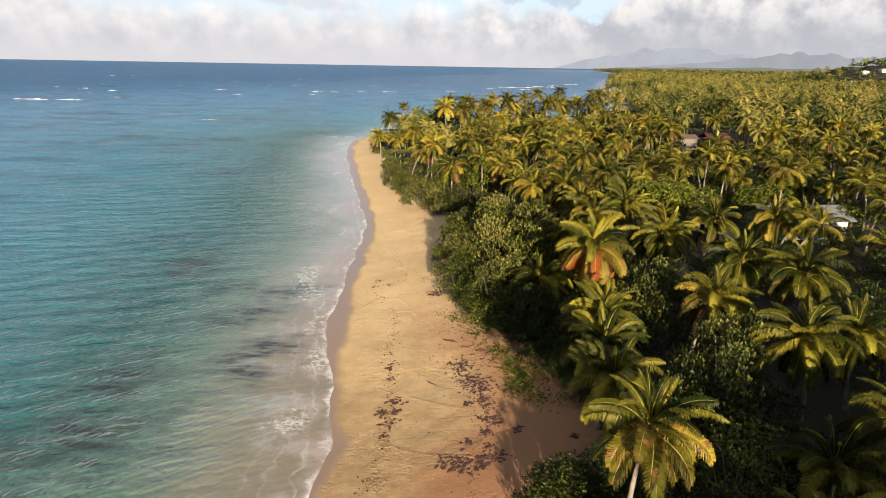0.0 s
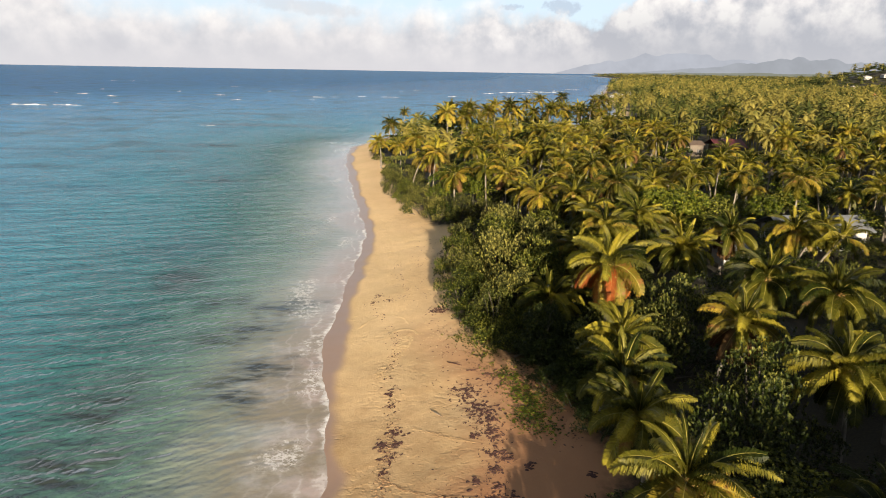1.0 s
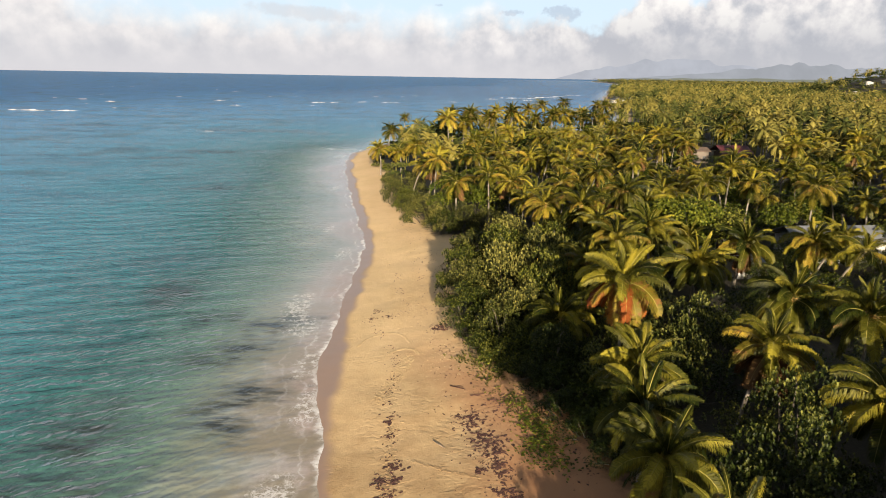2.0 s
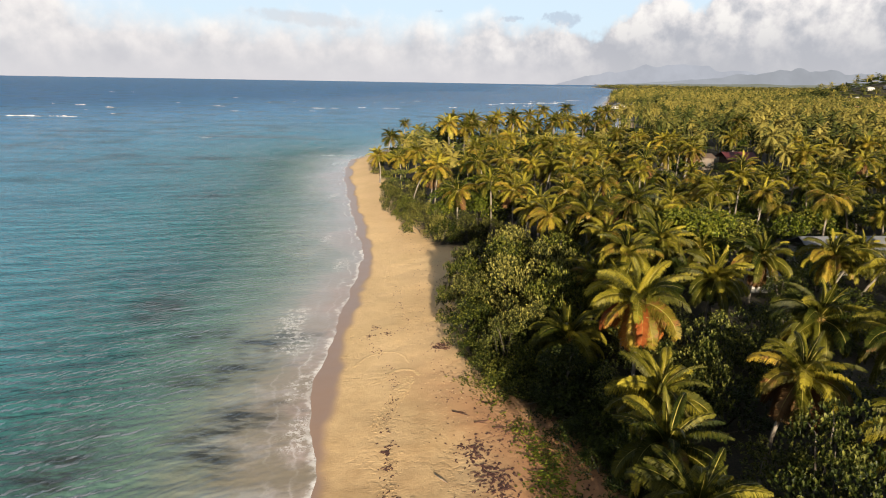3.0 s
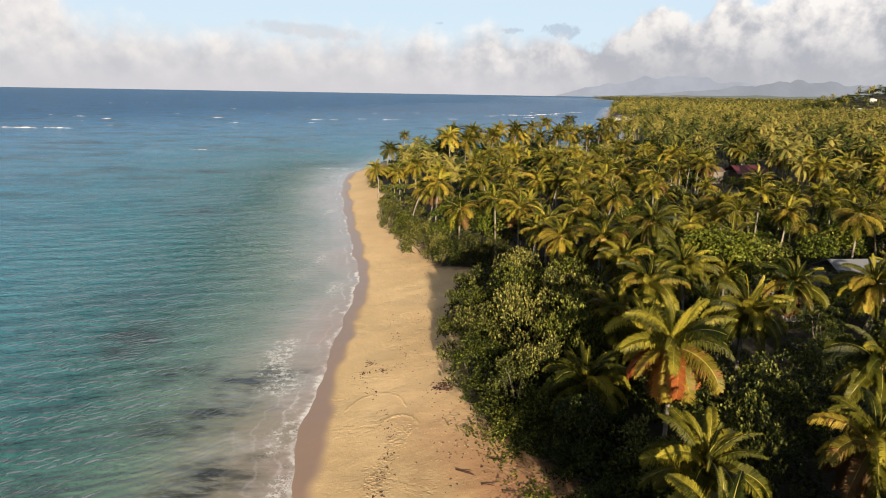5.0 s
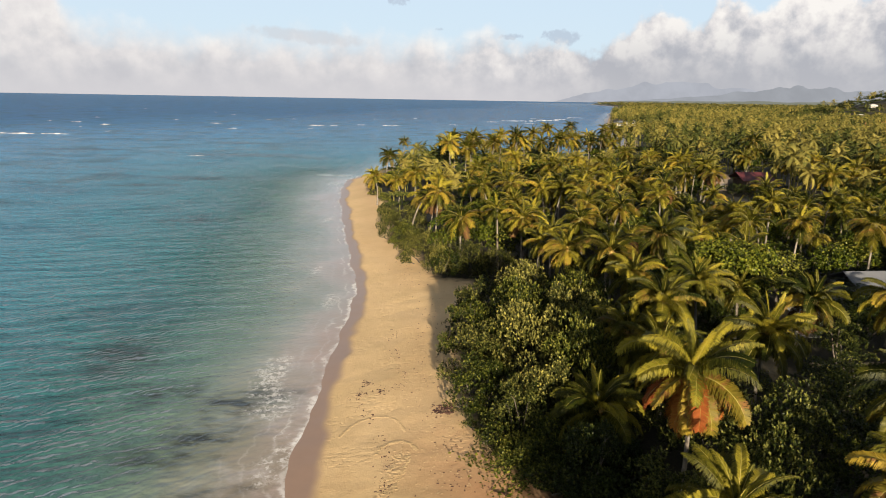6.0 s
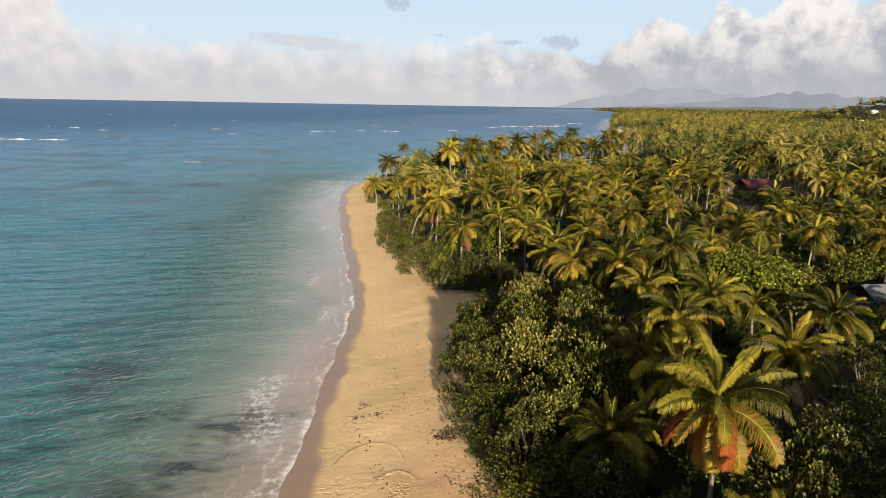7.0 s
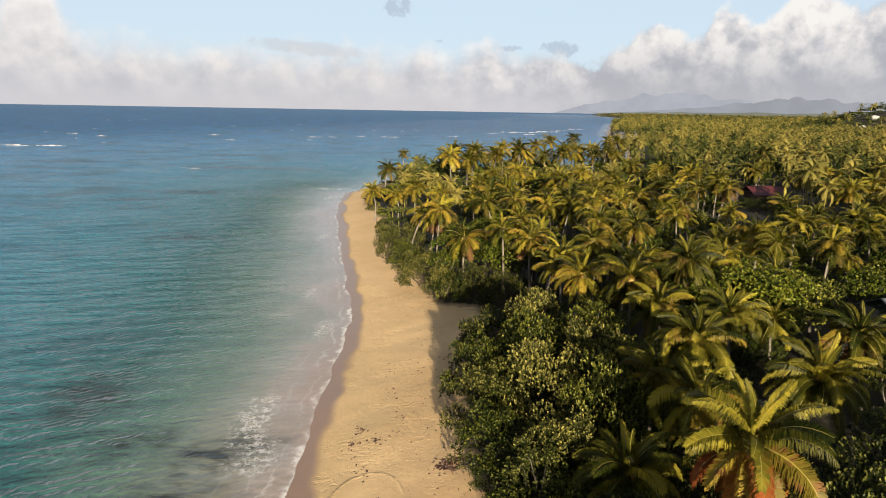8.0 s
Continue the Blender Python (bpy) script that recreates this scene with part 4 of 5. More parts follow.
TREE_KITS = [tree_kit(70 + i, 3.8, 9.0, 16, n, 0.27, 0.33, mat) for i, (mat, n) in enumerate(((BRIGHT, 2200), (DEEP, 1100), (GRAPE, 1100), (BRIGHT, 1300)))]
MID_TREES = [tree_kit(90 + i, 3.9, 9.0, 18, 600, 0.38, 0.33, mat, 3, 5) for i, mat in enumerate((GRAPE, BRIGHT, BRIGHT))]
FAR_TREES = [tree_kit(80 + i, 4.4, 9.0, 16, 160, 1.0, 0.32, mat, 2, 5) for i, mat in enumerate((DEEP, GRAPE, BRIGHT))]


def bush(kit, x, y, size, high, words, name="sea_grape_bush", category="bush", group="beach thicket"):
    rng = random.Random(int(x * 13 + y * 29))
    crown, wood = kit
    m = Matrix.Translation((x, y, gz(x, y) - 0.05)) @ Matrix.Rotation(rng.uniform(0, 6.28), 4, "Z") @ Matrix.Diagonal((size, size, high, 1))
    root = thing(name, words, category, group, m)
    part("foliage", crown, root)
    for me in wood:
        part("stem", me, root, None, "grey bare stem")


def tree(kit, x, y, size, high, words, group="broad-leaved trees"):
    rng = random.Random(int(x * 13 + y * 29))
    crown, trunk, limbs = kit
    m = Matrix.Translation((x, y, gz(x, y) - 0.05)) @ Matrix.Rotation(rng.uniform(0, 6.28), 4, "Z") @ Matrix.Diagonal((size, size, high, 1))
    root = thing("broadleaf_tree", words, "tree", group, m)
    part("trunk", trunk, root, None, "grey bark")
    for me in limbs:
        part("limb", me, root)
    part("crown", crown, root)


GRAPE_WORDS = ("tall sea-grape bush with upright leathery green shoots", "pale olive sea-grape bush at the edge of the sand")
# the thicket on the beach's edge: x, y, spread, height
THICKET = ((0.0, 76.5, 0.9, 1.0), (-0.4, 82.5, 1.0, 1.25), (-1.2, 88.5, 0.95, 1.35), (-1.0, 94.5, 0.9, 1.2), (1.2, 99.5, 0.9, 1.1), (4.2, 80.5, 1.1, 1.75), (4.0, 87.0, 1.1, 1.85),
           (3.6, 93.5, 1.0, 1.65), (8.0, 76.0, 1.0, 1.75), (8.6, 83.5, 1.1, 1.85), (9.6, 90.5, 1.1, 1.75), (5.6, 100.0, 1.0, 1.4), (11.0, 97.0, 1.0, 1.5), (4.6, 73.0, 0.95, 1.3), (12.8, 84.5, 1.0, 1.6),
           (-5.6, 122.5, 0.85, 1.0), (-1.0, 121.0, 0.9, 1.05), (3.0, 119.5, 0.9, 0.9), (-9.2, 130.0, 1.0, 1.15), (-5.0, 129.0, 0.95, 1.2), (-12.6, 140.5, 0.95, 1.0), (-16.0, 149.0, 0.9, 1.0), (-12.0, 149.5, 1.0, 1.2),
           (-17.6, 157.5, 0.9, 1.1))
for k, (x, y, s, h) in enumerate(THICKET):
    kit = k % 4 if k < 15 else (0, 1, 3, 1, 2)[k % 5]
    if k >= 15 and k % 2:
        bush(SHOOT_KITS[k // 2 % 2], x, y, s, h, "olive beach bush with long upright pale shoots")
    else:
        bush(GRAPE_KITS[kit], x, y, s, h, GRAPE_WORDS[kit % 2])
# low fringe that spills on the sand
FRINGE = ((3.6, 66.8, 1.1, 1.0), (1.4, 70.2, 0.9, 0.9), (8.3, 61.0, 1.1, 1.2), (7.6, 66.0, 1.2, 1.7), (11.8, 60.5, 1.1, 1.3), (10.6, 55.0, 1.0, 1.1), (12.4, 46.6, 1.0, 1.0), (13.0, 40.0, 1.1, 1.2), (6.2, 63.0, 1.1, 0.9), (5.4, 69.0, 1.1, 1.3), (9.0, 58.5, 1.0, 0.9), (9.6, 64.5, 1.1, 1.3), (11.8, 50.0, 0.9, 0.9), (12.6, 56.5, 1.1, 1.2),
          (7.2, 38.0, 1.0, 0.9), (10.5, 36.0, 1.1, 1.1), (5.6, 35.5, 0.9, 0.8), (14.5, 44.0, 1.1, 1.3), (7.4, 57.2, 0.9, 0.8), (8.6, 54.0, 0.8, 0.7), (10.2, 51.0, 0.8, 0.8), (4.4, 64.4, 0.9, 0.8), (2.6, 68.4, 0.8, 0.9), (-0.2, 73.6, 0.7, 0.8), (-18.2, 168.0, 0.9, 0.9), (-20.8, 178.0, 0.9, 1.0), (-23.0, 192.0, 0.9, 1.0), (-27.0, 206.0, 1.0, 1.0), (-29.8, 222.0, 1.0, 0.9), (4.6, 108.0, 1.0, 1.0))
# most near shrubs wear darker DEEP leaves, their shade put into the colour
for k, (x, y, s, h) in enumerate(FRINGE):
    bush(LOW_KITS[0 if 61 < y < 75 and x < 6 else 2 if y < 75 else (0, 1)[k % 2]], x, y, s, h, "low dark-green shrub spreading over the sand's edge", "beach_shrub", "shrub", "beach shrubs")
for x, y, s, h, kit in ((29.5, 100.0, 1.15, 1.15, 0), (25.0, 103.5, 0.9, 1.0, 0), (33.5, 107.0, 0.9, 0.9, 3), (48.0, 104.0, 0.8, 0.34, 2), (43.5, 101.0, 0.7, 0.34, 1), (39.8, 99.5, 0.6, 0.4, 2), (52.5, 101.5, 0.8, 0.36, 1), (57.5, 102.0, 0.8, 0.36, 2), (46.0, 103.5, 1.0, 0.47, 1), (36.0, 95.5, 0.5, 0.34, 1), (-2.5, 134.0, 0.9, 0.8, 2), (1.5, 140.0, 1.1, 0.9, 0), (2.0, 128.0, 0.9, 0.85, 3), (8.0, 131.0, 1.0, 0.95, 0)):
    tree(TREE_KITS[kit], x, y, s, h, "round-headed broad-leaved tree with bright sunlit leaves")
for k, (x, y, s, h) in enumerate(((19.8, 46.5, 1.1, 1.75), (16.5, 41.0, 1.1, 1.7), (15.5, 66.0, 1.0, 1.6), (17.5, 60.0, 1.0, 1.7), (21.5, 67.0, 1.1, 1.4), (27.0, 69.5, 1.0, 1.4), (15.8, 34.0, 1.0, 1.3))):
    bush(SHRUB_KITS[k % 2], x, y, s, h, "leafy shrub between the palms, coloured for shade with pale lit shoots", "tall_shrub", "shrub", "shrubs between the palms")

for k in range(26):
    x, y = 38 + (k % 7) * 7.6 + 2.2 * math.sin(k * 2.3), 112 + (k // 7) * 14.5 + 3.0 * math.sin(k * 1.3)
    if math.hypot(x - 49.5, y - 109.5) > 9:
        tree(MID_TREES[k % 3], x, y, 1.0, 0.62 + 0.14 * math.sin(k * 3.1), "spreading dark-green broad-leaved tree among the palms")
# three more trees out of view, placed for the shade they cast
for x, y in ((19.0, 26.0), (17.6, 17.0), (21.0, 28.0)):
    tree(FAR_TREES[0], x, y, 0.8, 0.84 if y < 24 else 0.62, "spreading dark-green broad-leaved tree behind the beach")
for x, y in ((75.5, 214.5), (78.5, 215.5), (80.5, 214.5), (71.5, 215.0), (83.5, 215.5), (86.5, 214.5), (62.0, 221.0)):
    bush(SHADE_KITS[0], x, y, 0.9, 0.85, "dark undergrowth bush beneath the palms", "undergrowth_bush", "bush", "undergrowth")
# trees on the land behind the start, out of view, which shade the upper beach
for k in range(15):
    x, y = 17.8 + (k % 5) * 5.2 + 1.3 * math.sin(k * 2.7), 22.5 - (k // 5) * 9.5 + 1.5 * math.sin(k * 1.9)
    tree(FAR_TREES[k % 3], x, y, 1.0, 1.02 if y < 18 else 0.8, "spreading dark-green broad-leaved tree behind the beach")
    taken.append((x, y))
# the wood behind: the same kinds, closer or sparser by chance, kept off the crowns above and the houses
CLEAR = ((52, 104, 10), (44, 108, 6), (78, 222, 10), (36, 97, 5), (74, 209, 11), (70, 199, 9), (66, 190, 7.5), (62, 180, 6.5), (58.5, 171, 5.5), (55, 161, 5))
grove = random.Random(5)


def free(x, y, gap):
    return all((x - a) ** 2 + (y - b) ** 2 > gap * gap for a, b in taken) and all((x - a) ** 2 + (y - b) ** 2 > r * r for a, b, r in CLEAR)


def inside(x, y):
    return float(side_of(EDGE, np.array([x]), np.array([y]))[0])


palms_left, trees_left = 215, 230
tries = 0
while palms_left and tries < 30000:
    tries += 1
    y = grove.uniform(40, 240) if tries % 3 else grove.uniform(95, 200)
    x = grove.uniform(-30, 0.75 * max(y, 0) + 40)
    d = inside(x, y)
    if d < 4 or not free(x, y, 4.4 if y > 105 else 6.0) or (28 < y < 100 and x < 14) or (y < 80 and x < 46) or (y > 150 and x < -2):
        continue
    if y > 225 and x < 70:
        continue
    if y > 110:
        palm(x, y, gz(x, y) + grove.uniform(6.8, 12.2), grove.uniform(0.68, 0.94), grove.choice(("green", "green", "old", "old", "old", "brown")), 23, None if y > 170 else ROUGH)
    else:
        palm(x, y, gz(x, y) + grove.uniform(6.0, 9.5), grove.uniform(0.7, 0.92), "green", 18, FINE if y < 80 else ROUGH)
    taken.append((x, y))
    palms_left -= 1
tries, planted = 0, []
while trees_left and tries < 20000:
    tries += 1
    y = grove.uniform(100, 330) if tries % 4 else grove.uniform(-45, 110)
    x = grove.uniform(-30, 0.70 * max(y, 0) + 38)
    if inside(x, y) < 5 or not free(x, y, 2.2) or any((x - a) ** 2 + (y - b) ** 2 < 26 for a, b in planted) or (24 < y < 105 and x < 14) or (y < 34 and x > 45):
        continue
    planted.append((x, y))
    tree(TREE_KITS[1 + len(planted) % 2] if 24 < y < 105 else MID_TREES[len(planted) % 3] if 105 < y < 190 else FAR_TREES[grove.randrange(3)], x, y, grove.uniform(0.75, 1.05), grove.uniform(0.66, 1.0) * (0.8 if y < 100 else 0.66 if (y > 225 and x < 70) or (y > 150 and x < -2) else 1.0), "spreading dark-green broad-leaved tree among the palms")
    trees_left -= 1
under = 0
tries = 0
while under < 185 and tries < 30000:
    tries += 1
    y = grove.uniform(20, 165) if tries % 2 else grove.uniform(30, 105)
    x = grove.uniform(-8, 0.72 * y + 25)
    if inside(x, y) < 2.5 or any((x - a) ** 2 + (y - b) ** 2 < 11 for a, b in planted) or not free(x, y, 1.2):
        continue
    planted.append((x, y))
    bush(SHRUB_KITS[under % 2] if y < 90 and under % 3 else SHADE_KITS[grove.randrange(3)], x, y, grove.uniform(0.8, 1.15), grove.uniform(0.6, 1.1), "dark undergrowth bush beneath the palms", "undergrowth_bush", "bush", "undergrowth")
    under += 1


# ---------------------------------------------------------------- far wood, joined
SHORE_HOUSES = ((157, 716), (144, 722), (149, 738))
VILLAS = ((443, 900), (464, 900), (479, 905), (514, 945), (530, 930), (372, 700), (384, 692), (397, 705))


def star_crown(seed, fronds, pairs):
    """A light palm crown about 4 m in radius: verts and faces of its leaflets alone."""
    rng = np.random.RandomState(seed)
    verts, faces = [], []
    for i in range(fronds):
        w, e0 = i * 2.4 + rng.uniform(-0.3, 0.3), 1.45 - 2.3 * (i + 0.5) / fronds
        ln, droop = 4.2 * rng.uniform(0.85, 1.1), rng.uniform(1.1, 1.6)
        r = z = 0.0
        for k in range(pairs):
            s = (k + 0.5) / pairs
            e1 = e0 - droop * s ** 1.3
            r += math.cos(e1) * ln / pairs
            z += math.sin(e1) * ln / pairs
            size = 0.72 * math.sin(math.pi * (0.18 + 0.76 * s)) ** 0.8
            wide = 0.48 * ln / pairs
            c, q = math.cos(w), math.sin(w)
            for sg in (-1, 1):
                n = len(verts)
                for along_, out, down in ((-wide, 0, 0), (wide, 0, 0), (wide * 1.2, size, 0.55 * size), (-wide * 0.2, size, 0.6 * size)):
                    rr, ss = r + along_ * math.cos(e1), sg * out
                    verts.append((c * rr - q * ss, q * rr + c * ss, z + along_ * math.sin(e1) - down))
                faces.append((n, n + 1, n + 2, n + 3))
    return np.array(verts), np.array(faces)


def leaf_ball(seed, leaves, leaf):
    """A loose round tree crown of single leaf sprays."""
    v, f = leaf_cloud(np.random.RandomState(seed), [(0, 0, -2.0, 2.4), (1.8, 0.6, -2.6, 1.7), (-1.4, 1.2, -2.8, 1.8), (0.2, -1.9, -2.7, 1.7), (0.4, 0.3, -1.0, 1.6)], leaves, leaf, 0.36, per=4, upright=0.3)
    return v, f


def far_wood():
    """Palms and trees past the near ones, joined: crowns by the kind, turned and sized by chance, on thin trunks."""
    rng = np.random.RandomState(9)
    stars = {1: [star_crown(i, 15, 7) for i in range(6)], 2: [star_crown(i, 11, 4) for i in range(4)], 3: [star_crown(i, 7, 3) for i in range(3)]}
    balls = {1: [leaf_ball(i, 60, 0.5) for i in range(4)], 2: [leaf_ball(i, 30, 0.7) for i in range(3)], 3: [leaf_ball(i, 16, 0.9) for i in range(2)]}
    allv, allf, tones, n = [], [], [], 0
    for near, out, gap, big, level in ((172, 330, 6.2, 0.8, 1), (330, 460, 6.6, 0.74, 1), (460, 800, 7.2, 0.8, 2), (800, 1500, 10.0, 1.1, 3), (1500, 3200, 24.0, 2.8, 3), (800, 1140, 7.5, 1.25, 2.5)):
        gx, gy = np.meshgrid(np.arange(-40, out * 0.95, gap), np.arange(near, out, gap))
        x, y = (gx + rng.uniform(-0.42, 0.42, gx.shape) * gap).ravel(), (gy + rng.uniform(-0.42, 0.42, gx.shape) * gap).ravel()
        hill = np.hypot(x - 580, y - 975) < 170
        keep = (hill if level == 2.5 else ~hill) & (side_of(EDGE, x, y) > 3) & (x < y * 0.74 + 14) & (rng.uniform(size=x.shape) < 0.92)
        keep &= np.min([np.hypot(x - a + 4, y - b + 10) for a, b in VILLAS + SHORE_HOUSES], axis=0) > (14 if level == 2.5 else 15)
        x, y, level = x[keep], y[keep], int(level)
        ground_here = ground_z(x, y)
        for px, py, pz in zip(x, y, ground_here):
            if py < 330 and not free(px, py, 4.0):
                continue
            mound = math.hypot(px - 580, py - 975) < 170
            is_palm = rng.uniform() < (0.08 if mound else 0.56 if py < 330 else 0.6)
            low = 0.5 if py < 345 and px < 64 else 1.0
            top = pz + (rng.uniform(7.0, 14.0) if is_palm else rng.uniform(3.5, 7.5)) * low
            kit = (stars if is_palm else balls)[level]
            v, f = kit[rng.randint(len(kit))]
            w, s = rng.uniform(0, 6.28), big * rng.uniform(0.85, 1.15)
            turn = np.array(((math.cos(w), -math.sin(w), 0), (math.sin(w), math.cos(w), 0), (0, 0, 1)))
            allv.append(v @ turn.T * np.array((s, s, s if level < 3 else 1.3)) + np.array((px, py, top if level < 3 else pz + (top - pz) * 0.8)))
            allf += (f + n).tolist()
            n += len(v)
            tone = rng.uniform(0.2, 1.0) if is_palm else rng.uniform(-0.15, 0.4)
            tones += [tone] * len(v)
            if py < 700:
                lean = rng.uniform(-0.8, 0.8, 2) if is_palm else (0, 0)
                ring = [(0.17 * math.cos(2.094 * k), 0.17 * math.sin(2.094 * k)) for k in range(3)]
                allv.append(np.array([(px + lean[0] + a, py + lean[1] + b, pz - 0.3) for a, b in ring] + [(px + a, py + b, top) for a, b in ring]))
                allf += [(n + k, n + (k + 1) % 3, n + 3 + (k + 1) % 3, n + 3 + k) for k in range(3)]
                tones += [0.5] * 6
                n += 6
    me = mesh_of("far_wood", np.concatenate(allv), allf, FAR_WOOD)
    me.attributes.new("tone", "FLOAT", "POINT").data.foreach_set("value", np.array(tones, np.float32))
    ob = new("far_wood", me)
    return tagged(ob, "dense far coconut grove with broad-leaved trees", "forest", kind="stuff")


far_wood()

# the wood goes on behind the start of the flight, out of view, to shade the near trees
rng = np.random.RandomState(77)
lobes = []
for k in range(190):
    x, y = rng.uniform(17.0, 75), rng.uniform(-60, 22)
    high = rng.uniform(11.5, 14.5) if y < 14 else rng.uniform(7.0, 10.5)
    lobes += [(x, y, high - 2.2, 2.8), (x + 1.5, y + 1.0, high - 5.5, 2.8)]
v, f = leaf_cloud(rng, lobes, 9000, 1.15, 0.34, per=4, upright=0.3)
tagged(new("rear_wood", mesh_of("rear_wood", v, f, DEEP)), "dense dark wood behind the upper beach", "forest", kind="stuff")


# ---------------------------------------------------------------- houses
def gable_roof(name, sx, sy, rise, thick, mat, over=0.5):
    """Two thin sheets that meet at a ridge along x."""
    hx, hy = sx / 2 + over, sy / 2 + over
    v = [(-hx, -hy, 0), (hx, -hy, 0), (hx, 0, rise), (-hx, 0, rise), (hx, hy, 0), (-hx, hy, 0)]
    v += [(x, y, z + thick) for x, y, z in v]
    f = [(0, 3, 2, 1), (3, 5, 4, 2), (6, 7, 8, 9), (9, 8, 10, 11), (0, 1, 7, 6), (5, 11, 10, 4), (0, 6, 9, 3), (3, 9, 11, 5), (1, 2, 8, 7), (2, 4, 10, 8)]
    return mesh_of(name, v, f, mat)


def hip_roof(name, sx, sy, rise, mat, over=0.6):
    hx, hy = sx / 2 + over, sy / 2 + over
    r = max(hx - hy, 0.05)
    v = [(-hx, -hy, 0), (hx, -hy, 0), (hx, hy, 0), (-hx, hy, 0), (-r, 0, rise), (r, 0, rise), (-hx, -hy, 0.12), (hx, -hy, 0.12), (hx, hy, 0.12), (-hx, hy, 0.12), (-r, 0, rise + 0.12), (r, 0, rise + 0.12)]
    f = [(0, 3, 2, 1), (6, 7, 11, 10), (7, 8, 11), (8, 9, 10, 11), (9, 6, 10), (0, 1, 7, 6), (1, 2, 8, 7), (2, 3, 9, 8), (3, 0, 6, 9)]
    return mesh_of(name, v, f, mat)


def house(x, y, turn, sx, sy, high, roof_me, wall_mat, words, openings=3):
    root = thing("house", words, "house", "", Matrix.Translation((x, y, gz(x, y) - 0.1)) @ Matrix.Rotation(radians(turn), 4, "Z"))
    t = 0.2
    gap = sx / openings
    # front wall in piers and bands, so that the openings go through
    for k in range(openings):
        cx = -sx / 2 + gap * (k + 0.5)
        ow, oh, sill = gap * 0.42, 1.25, 0.95
        for px, pw in ((cx - gap / 2 + (gap - ow) / 4, (gap - ow) / 2), (cx + gap / 2 - (gap - ow) / 4, (gap - ow) / 2)):
            part("wall", box_mesh("wall", pw - 0.004, t, high, wall_mat), root, Matrix.Translation((px, -sy / 2, 0)))
        part("wall", box_mesh("wall", ow - 0.004, t - 0.01, sill, wall_mat), root, Matrix.Translation((cx, -sy / 2, 0)))
        part("wall", box_mesh("wall", ow - 0.004, t - 0.01, high - sill - oh, wall_mat), root, Matrix.Translation((cx, -sy / 2, sill + oh)))
        win = part("window", box_mesh("window", ow, 0.05, oh, DARK), root, Matrix.Translation((cx, -sy / 2 + 0.05, sill)), "dark glazed window")
        part("frame", box_mesh("frame", 0.06, 0.07, oh, WHITE), win, Matrix.Translation((0, -0.01, 0)))
        part("sill", box_mesh("sill", ow + 0.12, 0.16, 0.06, WHITE), win, Matrix.Translation((0, -0.08, -0.06)))
    part("wall", box_mesh("wall", sx, t, high, wall_mat), root, Matrix.Translation((0, sy / 2, 0)))
    for sg in (-1, 1):
        part("wall", box_mesh("wall", t, sy - t - 0.01, high, wall_mat), root, Matrix.Translation((sg * (sx / 2 - t / 2), 0, 0)))
    part("roof", roof_me, root, Matrix.Translation((0, 0, high + 0.01)))
    return root


house(53.3, 109.5, 8, 13.0, 6.5, 3.1, gable_roof("roof", 13.0, 6.5, 1.8, 0.10, GREY_ROOF, 0.9), WHITE, "white beach house with a grey metal roof among palms", 4)
house(36.6, 98.5, 8, 3.0, 3.4, 2.4, gable_roof("roof", 3.0, 3.4, 0.7, 0.08, GREY_ROOF), WHITE, "small white outbuilding with a grey roof under palms", 1)
house(80.0, 224.0, 4, 7.0, 8.0, 3.6, gable_roof("roof", 7.0, 8.0, 2.0, 0.12, RED_ROOF, 1.4), DARK_BROWN, "house with a dark red metal roof and walls darkened for shade among palms", 4)
house(69.5, 228.0, 2, 8.0, 7.0, 3.6, gable_roof("roof", 8.0, 7.0, 1.0, 0.1, DARK_BROWN), BEIGE, "low beige house with a brown roof behind palms", 3)
house(157.0, 716.0, 0, 15.0, 9.0, 3.6, hip_roof("roof", 15.0, 9.0, 2.0, GREY_ROOF), WHITE, "white pavilion with a pale roof on the far point", 4)
for x, y, wide in ((144, 722, 9), (149, 738, 8)):
    house(x, y, 6, wide, 6.0, 3.0, hip_roof("roof", wide, 6.0, 1.5, GREY_ROOF), WHITE, "small pale house with a grey roof by the far shore", 3)
far = random.Random(3)
for k, (x, y) in enumerate(VILLAS):
    s, mat = (8, 11, 9, 9, 11, 9, 8, 10)[k], WHITE if k < 5 else TERRACOTTA
    house(x, y, far.uniform(-15, 15), s, s * 0.7, 3.4 if mat is WHITE else 6.0, hip_roof("roof", s, s * 0.7, 1.6 if mat is WHITE else 2.4, mat), WHITE,
          "white villa on the wooded far hillside" if mat is WHITE else "far house with a terracotta roof among trees", 3)

for x, y in ((33.5, 82.5), (37.5, 81.5), (41.0, 83.0), (36.0, 77.5), (40.0, 77.0)):
    bush(SHADE_KITS[0], x, y, 0.8, 0.5, "dark undergrowth bush beneath the palms", "undergrowth_bush", "bush", "undergrowth")
# board fence in front of the beach house
fence = thing("fence", "dark weathered board fence before the beach house", "fence", "", Matrix.Translation((36.5, 86.0, gz(36.5, 86.0) - 0.1)) @ Matrix.Rotation(radians(6), 4, "Z"))
board = box_mesh("board", 0.14, 0.025, 1.5, FENCE, 0.006)
for k in range(64):
    part("board", board, fence, Matrix.Translation((-5 + k * 0.165, 0, 0.05 * math.sin(k * 1.7))))
rail = box_mesh("rail", 10.6, 0.05, 0.09, FENCE, 0.01)
for z in (0.35, 1.15):
    part("rail", rail, fence, Matrix.Translation((0.2, 0.045, z)))


